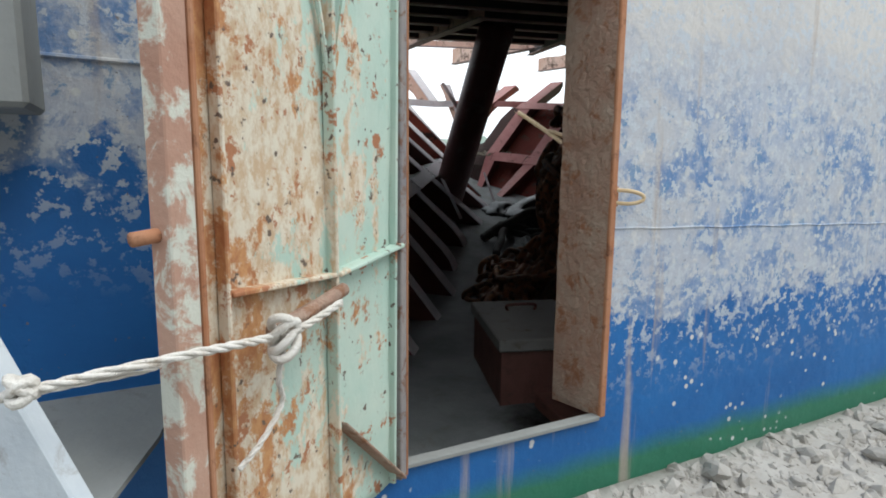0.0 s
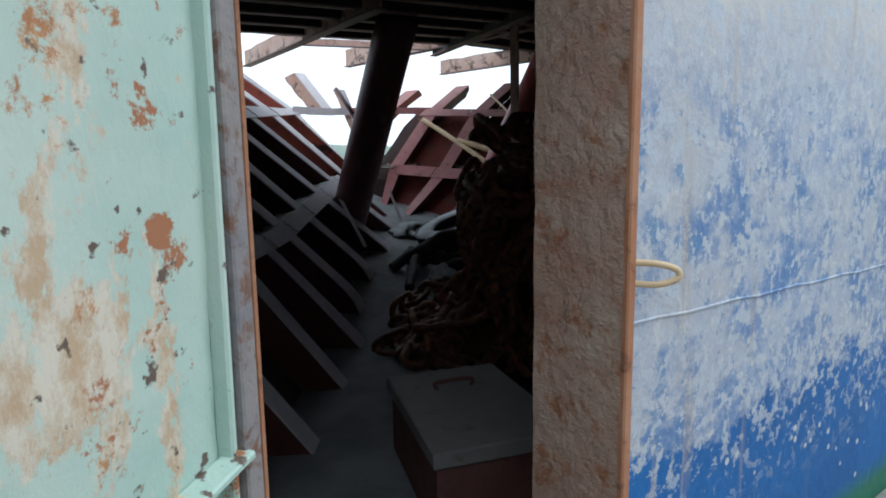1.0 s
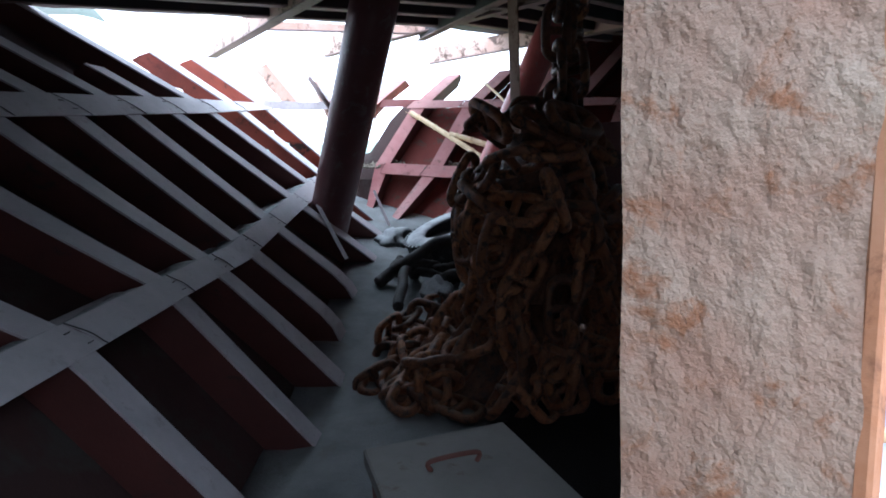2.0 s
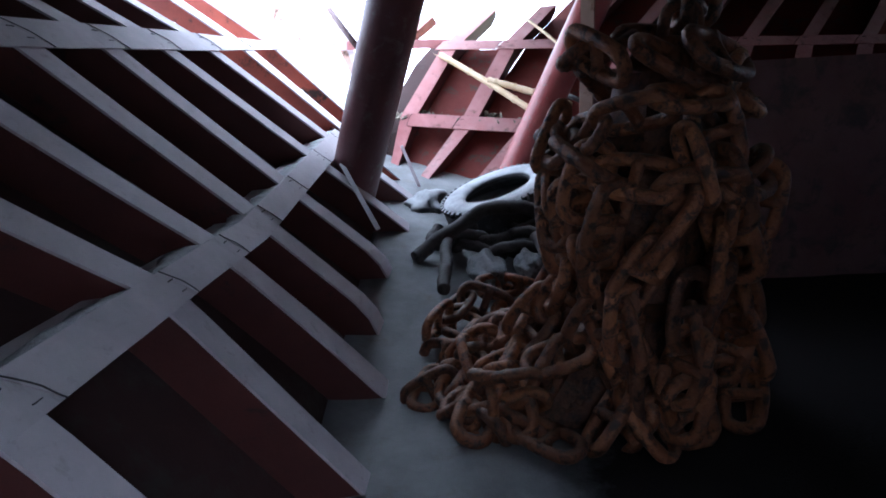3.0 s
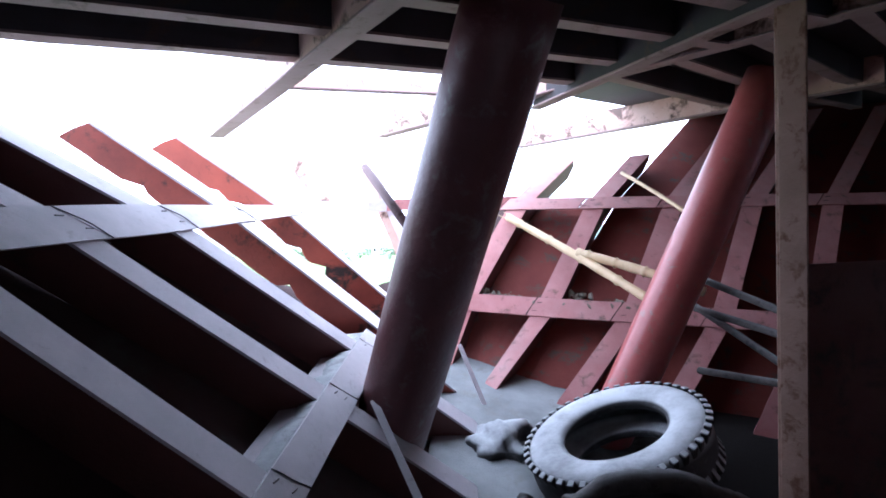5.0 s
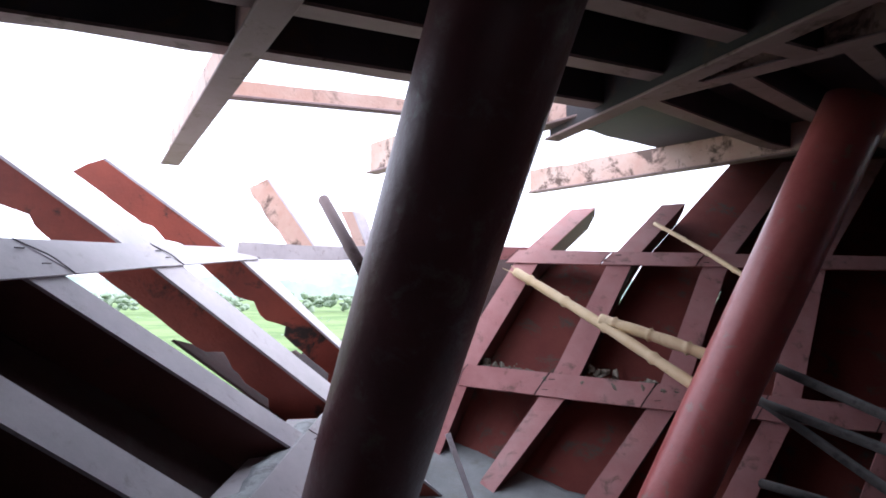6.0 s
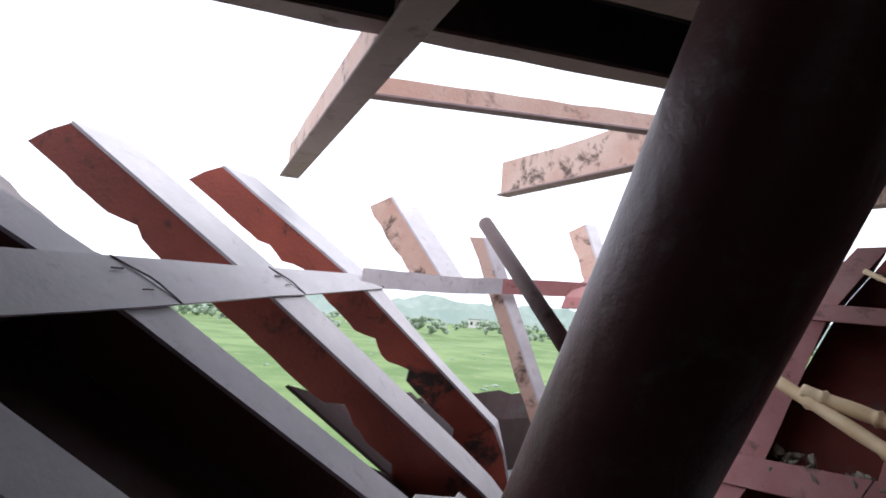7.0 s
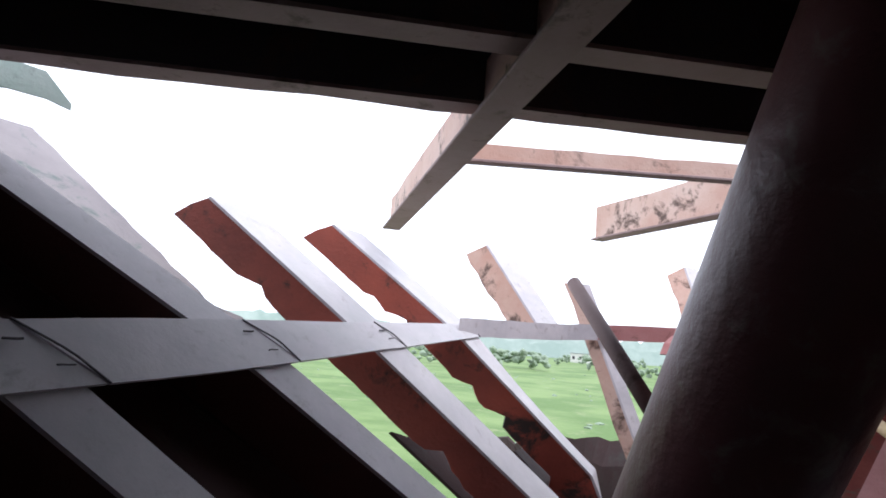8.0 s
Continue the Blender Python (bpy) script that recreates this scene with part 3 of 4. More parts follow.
def door_leaf():
    """The steel door, swung out; built flat: x from the hinge outwards, z up, y to the room's side."""
    base = empty("door_1")
    w, h = 0.875, 1.78
    d = Vector((-0.27, -0.963, 0)).normalized()
    n = Vector((d.y, -d.x, 0))
    base.matrix_world = Matrix(((d.x, n.x, 0, 0.112), (d.y, n.y, 0, 1.60), (0, 0, 1, 0.38), (0, 0, 0, 1)))
    bpy.context.view_layer.update()
    # the face seen on the way in is the one on -y
    bm = bmesh.new()
    nx, nz = 24, 44
    rows = []
    for i in range(nx + 1):
        col = []
        for j in range(nz + 1):
            x, z = 0.01 + (w - 0.02) * i / nx, h * j / nz
            y = 0.007 * noise.noise(Vector((x * 5, z * 3, 1))) + 0.003 * noise.noise(Vector((x * 22, z * 22, 5)))
            col.append(Vector((x, y, z)))
        rows.append(col)
    ragged(bm, rows, Vector((0, 0.008, 0)))
    part("panel", bm, door_paint, base, "dented sheet, mint paint flaking to cream and rust", True)

    def bar(name, a, b, side, up, material=door_paint, label=""):
        bm = bmesh.new()
        plank(bm, a, b, side, up, 0.003)
        return part(name, bm, material, base, label)

    bar("edge_angle", (w - 0.06, -0.03, 0), (w - 0.06, -0.03, h), (0.06, 0, 0), (0, 0.05, 0), edge_worn, "rust-brown outer edge with paint remains")
    bar("edge_lip", (w - 0.072, -0.036, 0), (w - 0.072, -0.036, h), (0.012, 0, 0), (0, 0.04, 0), edge_rust)
    bar("hinge_edge", (0.0, -0.03, 0), (0.0, -0.03, h), (0.036, 0, 0), (0, 0.05, 0), hinge_grey, "grey-brown worn hinge edge")
    bar("hinge_lip", (-0.006, -0.034, 0), (-0.006, -0.034, h), (0.006, 0, 0), (0, 0.055, 0), edge_rust)
    bar("seal_strip", (0.052, -0.022, 0), (0.03, -0.022, h), (0.012, 0, 0), (0, 0.025, 0))
    bar("stiffener", (0.37, -0.035, 0.0), (0.37, -0.035, h), (0.012, 0, 0), (0, 0.035, 0))
    bar("stiffener", (0.735, -0.03, 0.0), (0.735, -0.03, h), (0.012, 0, 0), (0, 0.03, 0))
    bar("cross_bar", (0.03, -0.04, 0.75), (0.37, -0.04, 0.72), (0, 0.04, 0), (0, 0, 0.012))
    bar("cross_bar", (0.37, -0.035, 0.72), (0.735, -0.035, 0.745), (0, 0.035, 0), (0, 0, 0.012))
    bar("gusset", (0.035, -0.05, 0.01), (0.365, -0.05, 0.325), (0, 0.05, 0), (0, 0, 0.012), jamb_rust)
    bm = bmesh.new()
    tube(bm, smooth_path([(0.52, -0.01, 1.75), (0.47, -0.014, 1.55), (0.41, -0.014, 1.36), (0.37, -0.014, 1.19), (0.36, -0.012, 1.17), (0.33, -0.014, 1.3), (0.28, -0.014, 1.5), (0.22, -0.012, 1.75)], 6), 0.007, 6)
    part("weld_ridge", bm, door_paint, base)
    bm = bmesh.new()
    tube(bm, [(0.385, -0.055, 0.695), (0.5, -0.06, 0.68), (0.66, -0.06, 0.66)], 0.017, 12)
    part("handle_bar", bm, jamb_rust, base, "rusty round handle bar", True)
    bm = bmesh.new()
    tube(bm, [(w - 0.02, 0.0, 0.885), (w + 0.045, 0.012, 0.88)], 0.013, 10)
    part("dog_pin", bm, edge_rust, base, "stubby rusty pin", True)
    return tagged(base, "open rusty steel ship door, flaking mint green paint", "door", kind="structure")


leaf = door_leaf()


def rope(pts, r, label, name="rope", mat=rope_white, strands=3, cat="rope"):
    base = empty(name, pts[0])
    path = smooth_path(pts, 10)
    for s in range(strands):
        bm = bmesh.new()
        line = []
        for i, p in enumerate(path):
            d = (path[min(i + 1, len(path) - 1)] - path[max(i - 1, 0)]).normalized()
            a = d.cross(Vector((0.3, 0.2, 0.93))).normalized()
            b = d.cross(a)
            ang = i * 0.55 + s * math.tau / strands
            line.append(p + (a * math.cos(ang) + b * math.sin(ang)) * r * (0.55 if strands > 1 else 0.1) - Vector(pts[0]))
        tube(bm, line, r * (0.58 if strands > 1 else 0.95), 6 if strands > 1 else 12, wob=0.0 if strands > 1 else 0.16)
        part("strand", bm, mat, base, smooth=True)
    return tagged(base, label, cat)


M = leaf.matrix_world
rope([M @ Vector((0.45, -0.09, 0.68)), M @ Vector((0.53, -0.095, 0.67)), M @ Vector((0.62, -0.095, 0.66)), M @ Vector((0.71, -0.09, 0.665)), M @ Vector((0.80, -0.085, 0.675)), M @ Vector((0.89, -0.06, 0.68)), Vector((-0.17, 0.62, 1.055)), Vector((-0.235, 0.572, 1.045)), Vector((-0.30, 0.56, 1.03))], 0.0085, "frayed white rope tying the open door back")
rope([M @ Vector((0.88, -0.01, 0.66)), M @ Vector((0.93, -0.02, 0.66)), Vector((-0.18, 0.61, 1.045)), Vector((-0.235, 0.57, 1.04))], 0.004, "thin yellowish cord beside the white rope")
rope([M @ Vector((0.67, -0.10, 0.65)), M @ Vector((0.68, -0.09, 0.57)), M @ Vector((0.66, -0.08, 0.51)), M @ Vector((0.72, -0.075, 0.45)), M @ Vector((0.77, -0.06, 0.41))], 0.006, "frayed loose end of white rope on the door")
base = empty("rope_knot", M @ Vector((0.67, -0.10, 0.66)))
for k in range(4):
    bm = bmesh.new()
    c = Vector((0, 0, 0.004 * k))
    tube(bm, [c + Vector((0.026 * math.cos(a), 0.028 * math.sin(a) * 0.9, 0.026 * math.sin(a + k) + 0.008 * (k - 2))) for a in (i * math.tau / 14 for i in range(14))], 0.0095, 7, True)
    part("turn", bm, rope_white, base, smooth=True)
tagged(base, "thick white rope knot round the door handle", "knot")
base = empty("rope_knot", (-0.239, 0.568, 1.05))
for k in range(3):
    bm = bmesh.new()
    tube(bm, [Vector((0.016 * math.cos(a), 0.016 * math.sin(a), 0.014 * math.sin(a + k * 2) + 0.004 * (k - 1))) for a in (i * math.tau / 12 for i in range(12))], 0.009, 7, True)
    part("turn", bm, rope_white, base, smooth=True)
tagged(base, "white rope knot on the pale bar", "knot")

# a pale slanting bar, a grey plate and a ledge by the door, outside
bm = bmesh.new()
plank(bm, (-0.485, 0.62, 1.34), (-0.15, 0.62, 0.72), (-0.19, 0.0, -0.08), (0.0, 0.04, 0.0), 0.005)
tagged(link("slanting_bar", bm, bar_pale), "pale blue-grey painted slanting steel bar", "bar")
bm = bmesh.new()
ragged(bm, [[S(-0.6, 1.225, 0.79), S(-0.6, 0.7, 0.79)], [S(0.18, 1.225, 0.79), S(0.18, 0.5, 0.79)], [S(0.42, 1.225, 0.79), S(0.34, 0.9, 0.79)]], Vector((0, 0, 0.012)))
tagged(link("wall_shelf", bm, plate_grey), "grey dusty steel shelf plate jutting from the wall", "shelf")
bm = bmesh.new()
box(bm, SHIP @ pose(-0.30, 1.065, 1.75, 0, 0, 0), (0.92, 0.33, 0.53), 0.01)
tagged(link("wall_box", bm, plate_grey), "grey steel box jutting from the wall", "box")


# gravel bank along the wall's foot
def gravel():
    mats = []
    for i in range(5200):
        u = random.uniform(1.0, 5.2)
        off = abs(random.gauss(0, 0.38))
        s = random.uniform(0.006, 0.022) if random.random() < 0.9 else random.uniform(0.022, 0.05)
        p = S(u, WALL_V - 0.03 - off, 0.07 * math.exp(-off * 3) + 0.0)
        mats.append(tumbled(p, s, random.uniform(0.8, 1.5), random.uniform(0.5, 0.9)))
    return tagged(scatter("gravel", mats, stone_grey), "loose grey stone chips along the wall", "gravel", kind="stuff")


def bank():
    bm = bmesh.new()
    rows = []
    for i in range(60):
        u = -2.4 + 11 * i / 59
        rows.append([S(u, WALL_V - 0.005 - o, 0.085 * math.exp(-o * 2.2) + 0.02 * noise.noise(Vector((u * 4, o * 5, 0))) - (0.25 if o > 2 else 0)) for o in (0, 0.08, 0.18, 0.3, 0.45, 0.65, 0.9, 1.3, 2.2)])
    ragged(bm, rows, Vector((0, 0, -0.05)))
    return tagged(link("gravel_bank", bm, stone_grey, smooth=True), "bank of fine grey gravel against the wall", "gravel", kind="structure")


bank()
gravel()


def rock(p, s, rz, label):
    bm = bmesh.new()
    bmesh.ops.create_icosphere(bm, subdivisions=2, radius=1)
    for vert in bm.verts:
        vert.co = Vector((vert.co.x * 1.5, vert.co.y, vert.co.z * 0.75)) * s * (1 + 0.45 * noise.noise(vert.co * 1.4 + Vector(p) * 7))
    ob = link("rock", bm, stone_grey)
    ob.matrix_world = pose(*p, 8, 5, rz)
    return tagged(ob, label, "rock", "rocks by the wall")


for u, o, s in ((2.45, 0.14, 0.055), (1.95, 0.12, 0.028), (3.0, 0.2, 0.04), (3.3, 0.35, 0.05), (2.75, 0.3, 0.025), (2.2, 0.2, 0.025), (3.6, 0.22, 0.04), (2.65, 0.55, 0.02), (3.9, 0.5, 0.045)):
    rock(S(u, WALL_V - o, 0.085 * math.exp(-o * 2.2) + s * 0.5), s, 40 * u, "pale grey broken stone on the gravel")


# an added, unseen plain wall behind the way in, cutting skylight through the door
bm = bmesh.new()
ragged(bm, [[S(-9 + 22 * i / 11, -3.6, -0.3 + 3.4 * j / 4) for j in range(5)] for i in range(12)], TV * -0.02)
tagged(link("wall_light_block", bm, plate_grey), "plain grey steel wall, added out of view to block sky light", "wall", kind="structure")


# ---- the floor inside ----
def floor():
    bm = bmesh.new()
    rows = []
    for i in range(40):
        v = WALL_V - 0.4 + (8.0 - WALL_V) * i / 39
        b = b_low(v) + 0.35
        rows.append([H(UC + b * s, v, floor_z(v) + 0.012 * noise.noise(Vector((b * s * 3, v * 3, 0)))) for s in (x / 14 for x in range(-14, 15))])
    ragged(bm, rows, Vector((0, 0, -0.05)))
    return tagged(link("floor", bm, dust_floor, smooth=True), "steel floor under thick grey dust", "floor", kind="structure")


floor()

# ---- hull: shell plates, frames and stringers ----
# stations of the port frames at the floor, lower stringer, upper stringer and top
PORT = [(3.67 - 0.6 * i, 3.97 - 0.57 * i, 4.20 - 0.5 * i, 4.38 - 0.5 * i) for i in range(6, 0, -1)] + [
    (3.67, 3.97, 4.20, 4.38), (4.21, 4.37, 4.62, 4.80), (4.62, 4.76, 5.03, 5.22), (5.11, 5.21, 5.43, 5.62),
    (5.68, 5.77, 5.82, 6.02), (6.15, 6.27, 6.24, 6.41), (6.62, 6.66, 6.69, 7.06), (7.08, 7.15, 7.23, 7.60)]
STAR = [(6.53 + 0.43 * i, 6.53 + 0.43 * i, 6.65 + 0.41 * i, 6.72 + 0.41 * i) for i in range(-12, 3)]


def run(side, i, z):
    """Station of frame i at height z."""
    row = (PORT if side < 0 else STAR)[i]
    v = row[1]
    zs = (floor_z(v), z_one(v), z_two(v), z_two(v) + 0.56)
    for j in range(3):
        if z <= zs[j + 1] or j == 2:
            return row[j] + (row[j + 1] - row[j]) * (max(z, zs[0]) - zs[j]) / (zs[j + 1] - zs[j])


# torch bites in the webs that stand bare: height, depth, width
BITES = [[(2.12, 0.035, 0.025), (1.55, 0.06, 0.03), (1.49, 0.03, 0.02)], [(2.13, 0.03, 0.02), (2.04, 0.045, 0.025), (1.75, 0.04, 0.03), (1.62, 0.06, 0.022)]]


def frame_rib(side, i, top, parent, burnt=None, bottom=None):
    v0 = run(side, i, 1.0)
    zf = floor_z(run(side, i, 0)) - 0.01 if bottom is None else bottom
    zs = [zf, zf + 0.06, zf + 0.14, zf + 0.24]
    z = zf + 0.36
    while z < top - 0.08:
        zs.append(z)
        z += 0.028 if burnt and z > 1.2 else 0.12
    zs.append(top)
    curl_by = 0.10 if side < 0 and i in (8, 9) else 0.0

    def q(z, dv, out):
        curl = curl_by * max(0.0, 1 - (z - zf) / 0.24) ** 2
        return skin(side, run(side, i, z) + dv, z, out + curl)

    rib = empty("frame", q(zf, 0, 0))
    inv = Matrix.Translation(-rib.location)
    bm = bmesh.new()
    last = len(zs) - 1
    ragged(bm, [[q(z, 0, 0), q(z - (0.012 if j == last else 0), 0.14 if burnt and side < 0 else 0.105, 0)] for j, z in enumerate(zs)], skin(side, v0, 1.2, 0.012) - skin(side, v0, 1.2))
    bm.transform(inv)
    part("flange", bm, flange_paint if side < 0 else flange_pink, rib)
    bm = bmesh.new()
    rows = []
    for j, z in enumerate(zs):
        deep = 0.2
        if z > 1.35 and burnt:
            deep += -0.035 + 0.012 * noise.noise(Vector((i * 3.1, z * 7, side))) - sum(d * math.exp(-((z - h) / w) ** 2) for h, d, w in BITES[i % 2]) + 0.008 * noise.noise(Vector((i, z * 45, side)))
        rows.append([q(z, 0.001, 0.012), q(z + (0.014 if burnt and j == last else 0), 0.001, deep * 0.5), q(z + (0 if j < last else 0.02 if burnt else -0.05), 0.001, deep)])
    ragged(bm, rows, TV * 0.011)
    bm.transform(inv)
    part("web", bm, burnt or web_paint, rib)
    rib.parent = parent
    return rib


def dust_ridge(side, v0, v1, zf, inv, st):
    """Dust banked up on the shelf behind the face plates, spilling over their top edge here and there."""
    bm = bmesh.new()
    rows = []
    for i in range(int((v1 - v0) / 0.025)):
        v = v0 + 0.025 * i
        top = zf(v) + 0.042
        k = max(0.0, 0.35 + 0.8 * noise.noise(Vector((v * 4.3, 1, 0))) + 0.4 * noise.noise(Vector((v * 17, 2, 0))))
        rows.append([skin(side, v, top - 0.03, 0.002), skin(side, v, top + 0.004 + 0.012 * k, -0.004), skin(side, v, top + 0.03 * k, 0.05) + Vector((0, 0, 0.02)), skin(side, v, top - 0.01 + 0.03 * k, 0.10) + Vector((0, 0, 0.045)), skin(side, v, top - 0.03, 0.15) + Vector((0, 0, 0.06))])
    ragged(bm, rows, Vector((0, 0, -0.008)))
    bm.transform(inv)
    part("dust_ridge", bm, ridge_dust, st, "grey dust banked on the stringer", True)


def stringer(side, which, v0, v1, wide, parent):
    """A fore-and-aft bearer: face plates between the frames, and a shelf out to the shell."""
    low = 0.02 if side > 0 and which == 1 else 0.0

    def zf(v):
        return (z_one(v) if which == 1 else z_two(v)) - low

    st = empty("stringer", skin(side, v0, zf(v0)))
    inv = Matrix.Translation(-st.location)
    marks = [row[which] + 0.13 for row in (PORT if side < 0 else STAR)]
    cuts = [v0] + [v for v in marks if v0 + 0.1 < v < v1 - 0.1] + [v1]
    for a, b in zip(cuts, cuts[1:]):
        bm = bmesh.new()
        rows = []
        for i in range(5):
            v = a + 0.003 + (b - a - 0.006) * i / 4
            w = wide(v) * (1 + 0.05 * noise.noise(Vector((v * 3, which, side))))
            rows.append([skin(side, v, zf(v) - w / 2, -0.011), skin(side, v, zf(v) + w / 2, -0.011)])
        ragged(bm, rows, skin(side, a, 1.2, 0.009) - skin(side, a, 1.2))
        bm.transform(inv)
        part("face_plate", bm, flange_paint if side < 0 else flange_pink, st)
        bm = bmesh.new()
        n = 7
        tube(bm, [skin(side, b + 0.006 * noise.noise(Vector((j * 2.0, b, 0))), zf(b) - wide(b) * (0.5 - j / n), -0.012) for j in range(n + 1)], 0.0026, 5)
        bm.transform(inv)
        part("weld_bead", bm, deck_paint, st)
        if b < v1:
            for lane in (-0.22, 0.2):
                bm = bmesh.new()
                gap = random.uniform(0.035, 0.06)
                zc = zf(b) + wide(b) * (lane + random.uniform(-0.06, 0.06))
                tube(bm, [skin(side, b - gap + 0.008 * k, zc + 0.002 * noise.noise(Vector((k * 2.1, b, lane))), -0.0125) for k in range(4)], lambda t: 0.0014 + 0.0014 * abs(math.sin(t * 9 + lane * 40)), 5)
                bm.transform(inv)
                part("weld_spot", bm, deck_paint, st)
    bm = bmesh.new()
    n = max(2, int((v1 - v0) / 0.2))
    lift = 0.03 if side < 0 and which == 1 else 0.0
    ragged(bm, [[skin(side, v0 + (v1 - v0) * i / n, zf(v0 + (v1 - v0) * i / n) + lift, 0.0), skin(side, v0 + (v1 - v0) * i / n, zf(v0 + (v1 - v0) * i / n) + lift, 0.2) + Vector((0, 0, 0.1))] for i in range(n + 1)], Vector((0, 0, -0.012)))
    bm.transform(inv)
    part("shelf", bm, flange_paint if side < 0 else flange_pink, st)
    if lift:
        dust_ridge(side, v0 + 1.2, v1, zf, inv, st)
    st.parent = parent
    return st


def shell_plate(side, i, f0, f1, z0, tops, parent):
    """Outer plating between frames i and i + 1, from f0 to f1 of the bay; tops: the heights of its torn upper edge from aft to fore."""
    bm = bmesh.new()
    n = len(tops) - 1
    rows = []
    for j, top in enumerate(tops):
        f = f0 + (f1 - f0) * j / n
        col = []
        for m in range(9):
            z = z0 + (top - z0) * m / 8
            a = run(side, i, z)
            d = run(side, i + 1, z) - a if i + 1 < len(PORT if side < 0 else STAR) else 0.45
            col.append(skin(side, max(WALL_V - 0.4, a + d * f), z, 0.2))
        rows.append(col)
    ragged(bm, rows, skin(side, 3.0, 1.2, 0.214) - skin(side, 3.0, 1.2, 0.2))
    # plates at the stem get the shaded shell colour as well
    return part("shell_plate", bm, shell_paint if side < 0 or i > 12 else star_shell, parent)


def torn(a, b, n=8, amp=0.03, seed=0):
    return [a + (b - a) * i / n + amp * noise.noise(Vector((i * 0.9, seed, 3.3))) for i in range(n + 1)]


port = empty("hull_port")
star = empty("hull_starboard")
tagged(port, "flared ship's side, dark red plating with grey frames, cut open", "hull", kind="structure")
tagged(star, "flared ship's side, red plating and pinkish frames, partly cut away", "hull", kind="structure")
for i in range(2, 10):
    frame_rib(-1, i, 2.66, port)
frame_rib(-1, 10, 2.12, port)
frame_rib(-1, 11, 2.62, port)
frame_rib(-1, 12, 2.37, port, scorched_web)
frame_rib(-1, 13, 2.40, port, scorched_web)
for i in range(12):
    frame_rib(1, i, 2.66, star)
frame_rib(1, 12, 2.30, star)
frame_rib(1, 13, 2.28, star)
frame_rib(1, 14, 2.24, star, scorched_web, 1.86)
stringer(-1, 1, 1.3, 6.55, lambda v: 0.10, port)
stringer(-1, 2, 1.3, 7.36, lambda v: 0.115 - 0.03 * min(1.0, max(0.0, (v - 6.2) / 0.5)) - 0.028 * min(1.0, max(0.0, (v - 6.8) / 0.5)), port)
stringer(1, 1, 1.3, 7.0, lambda v: 0.11, star)
stringer(1, 2, 1.3, 7.2, lambda v: 0.085, star)
for i in range(11):
    shell_plate(-1, i, 0, 1, 0.0 if i < 8 else floor_z(PORT[i][0]) - 0.15, torn(2.93, 2.93), port)
bm = bmesh.new()
ragged(bm, [[skin(-1, a + (b - a) * j / 5, z, 0.2) for j in range(6)] for z, a, b in ((1.88 + 0.04 * k, run(-1, 11, 1.88 + 0.04 * k), 6.535 + 0.027 * k + 0.01 * noise.noise(Vector((k * 0.7, 1, 2))) + (0.05 if k < 5 else 0)) for k in range(21))], skin(-1, 3.0, 1.2, 0.214) - skin(-1, 3.0, 1.2, 0.2))
part("shell_plate", bm, torn_paint, port, "pale grey-pink torn strip of plating")
shell_plate(-1, 11, 0, 0.24, 0.3, torn(1.92, 1.90, 4), port)
shell_plate(-1, 11, 0.24, 1, 0.3, torn(1.66, 1.34), port)
shell_plate(-1, 12, 0, 1, 0.35, torn(1.66, 1.42, seed=2), port)
shell_plate(-1, 13, 0, 2, 0.35, torn(1.5, 1.42, seed=4), port)
for i in range(12):
    shell_plate(1, i, 0, 1, 0.0 if i < 7 else floor_z(STAR[i][0]) - 0.15, torn(2.93, 2.93), star)
shell_plate(1, 12, 0, 1, 0.35, torn(1.96, 1.98, seed=6), star)
shell_plate(1, 13, 0, 0.7, 0.35, torn(2.02, 2.06, seed=8), star)
shell_plate(1, 13, 0.7, 2.4, 0.35, torn(1.5, 1.42, seed=9), star)


def stub(a, b, side, deep, name, label, m1=flange_paint, m2=burnt_paint):
    """A cut-off end of a frame near the stem: flange and torn web."""
    a, b, side, deep = Vector(a), Vector(b), Vector(side), Vector(deep)
    ob = empty(name, a)
    bm = bmesh.new()
    plank(bm, Vector(), b - a, side, deep.normalized() * 0.012)
    part("flange", bm, m1, ob)
    bm = bmesh.new()
    rows = []
    for i in range(9):
        p = (b - a) * i / 8
        w = 1 + 0.18 * noise.noise(Vector((i * 0.8, a.x * 5, 1)))
        rows.append([p + deep.normalized() * 0.013, p + deep * w])
    ragged(bm, rows, side.normalized() * 0.011)
    part("web", bm, m2, ob)
    return tagged(ob, label, "frame stub", "cut frames at the stem")


def stem_ring():
    """The upper stringer bent round the stem, between the port and starboard lines."""
    pts = smooth_path([H(4.40, 7.20, 1.945), H(4.66, 7.39, 1.950), H(5.167, 7.63, 1.951), H(5.508, 7.68, 1.962), H(5.983, 7.58, 1.966), H(6.30, 7.38, 1.955), H(6.55, 7.12, 1.94)], 8)
    ring = empty("stringer", pts[0])
    for j, (i0, i1) in enumerate(((3, 16), (16, 24), (24, 32), (32, 46))):
        bm = bmesh.new()
        rows = []
        for i in range(i0, i1 + 1):
            out = (pts[min(i + 1, len(pts) - 1)] - pts[max(i - 1, 0)]).cross(Vector((0, 0, 1))).normalized()
            w = 0.046 + 0.003 * noise.noise(Vector((i * 0.5, 3, 1)))
            rows.append([pts[i] - pts[0] + out * 0.014 - Vector((0, 0, w)), pts[i] - pts[0] + out * 0.02 + Vector((0, 0, w))])
        ragged(bm, rows, Vector((0, 0.010, 0.0)))
        part("face_plate", bm, flange_paint if j < 2 else flange_pink, ring)
    ring.parent = port
    return ring


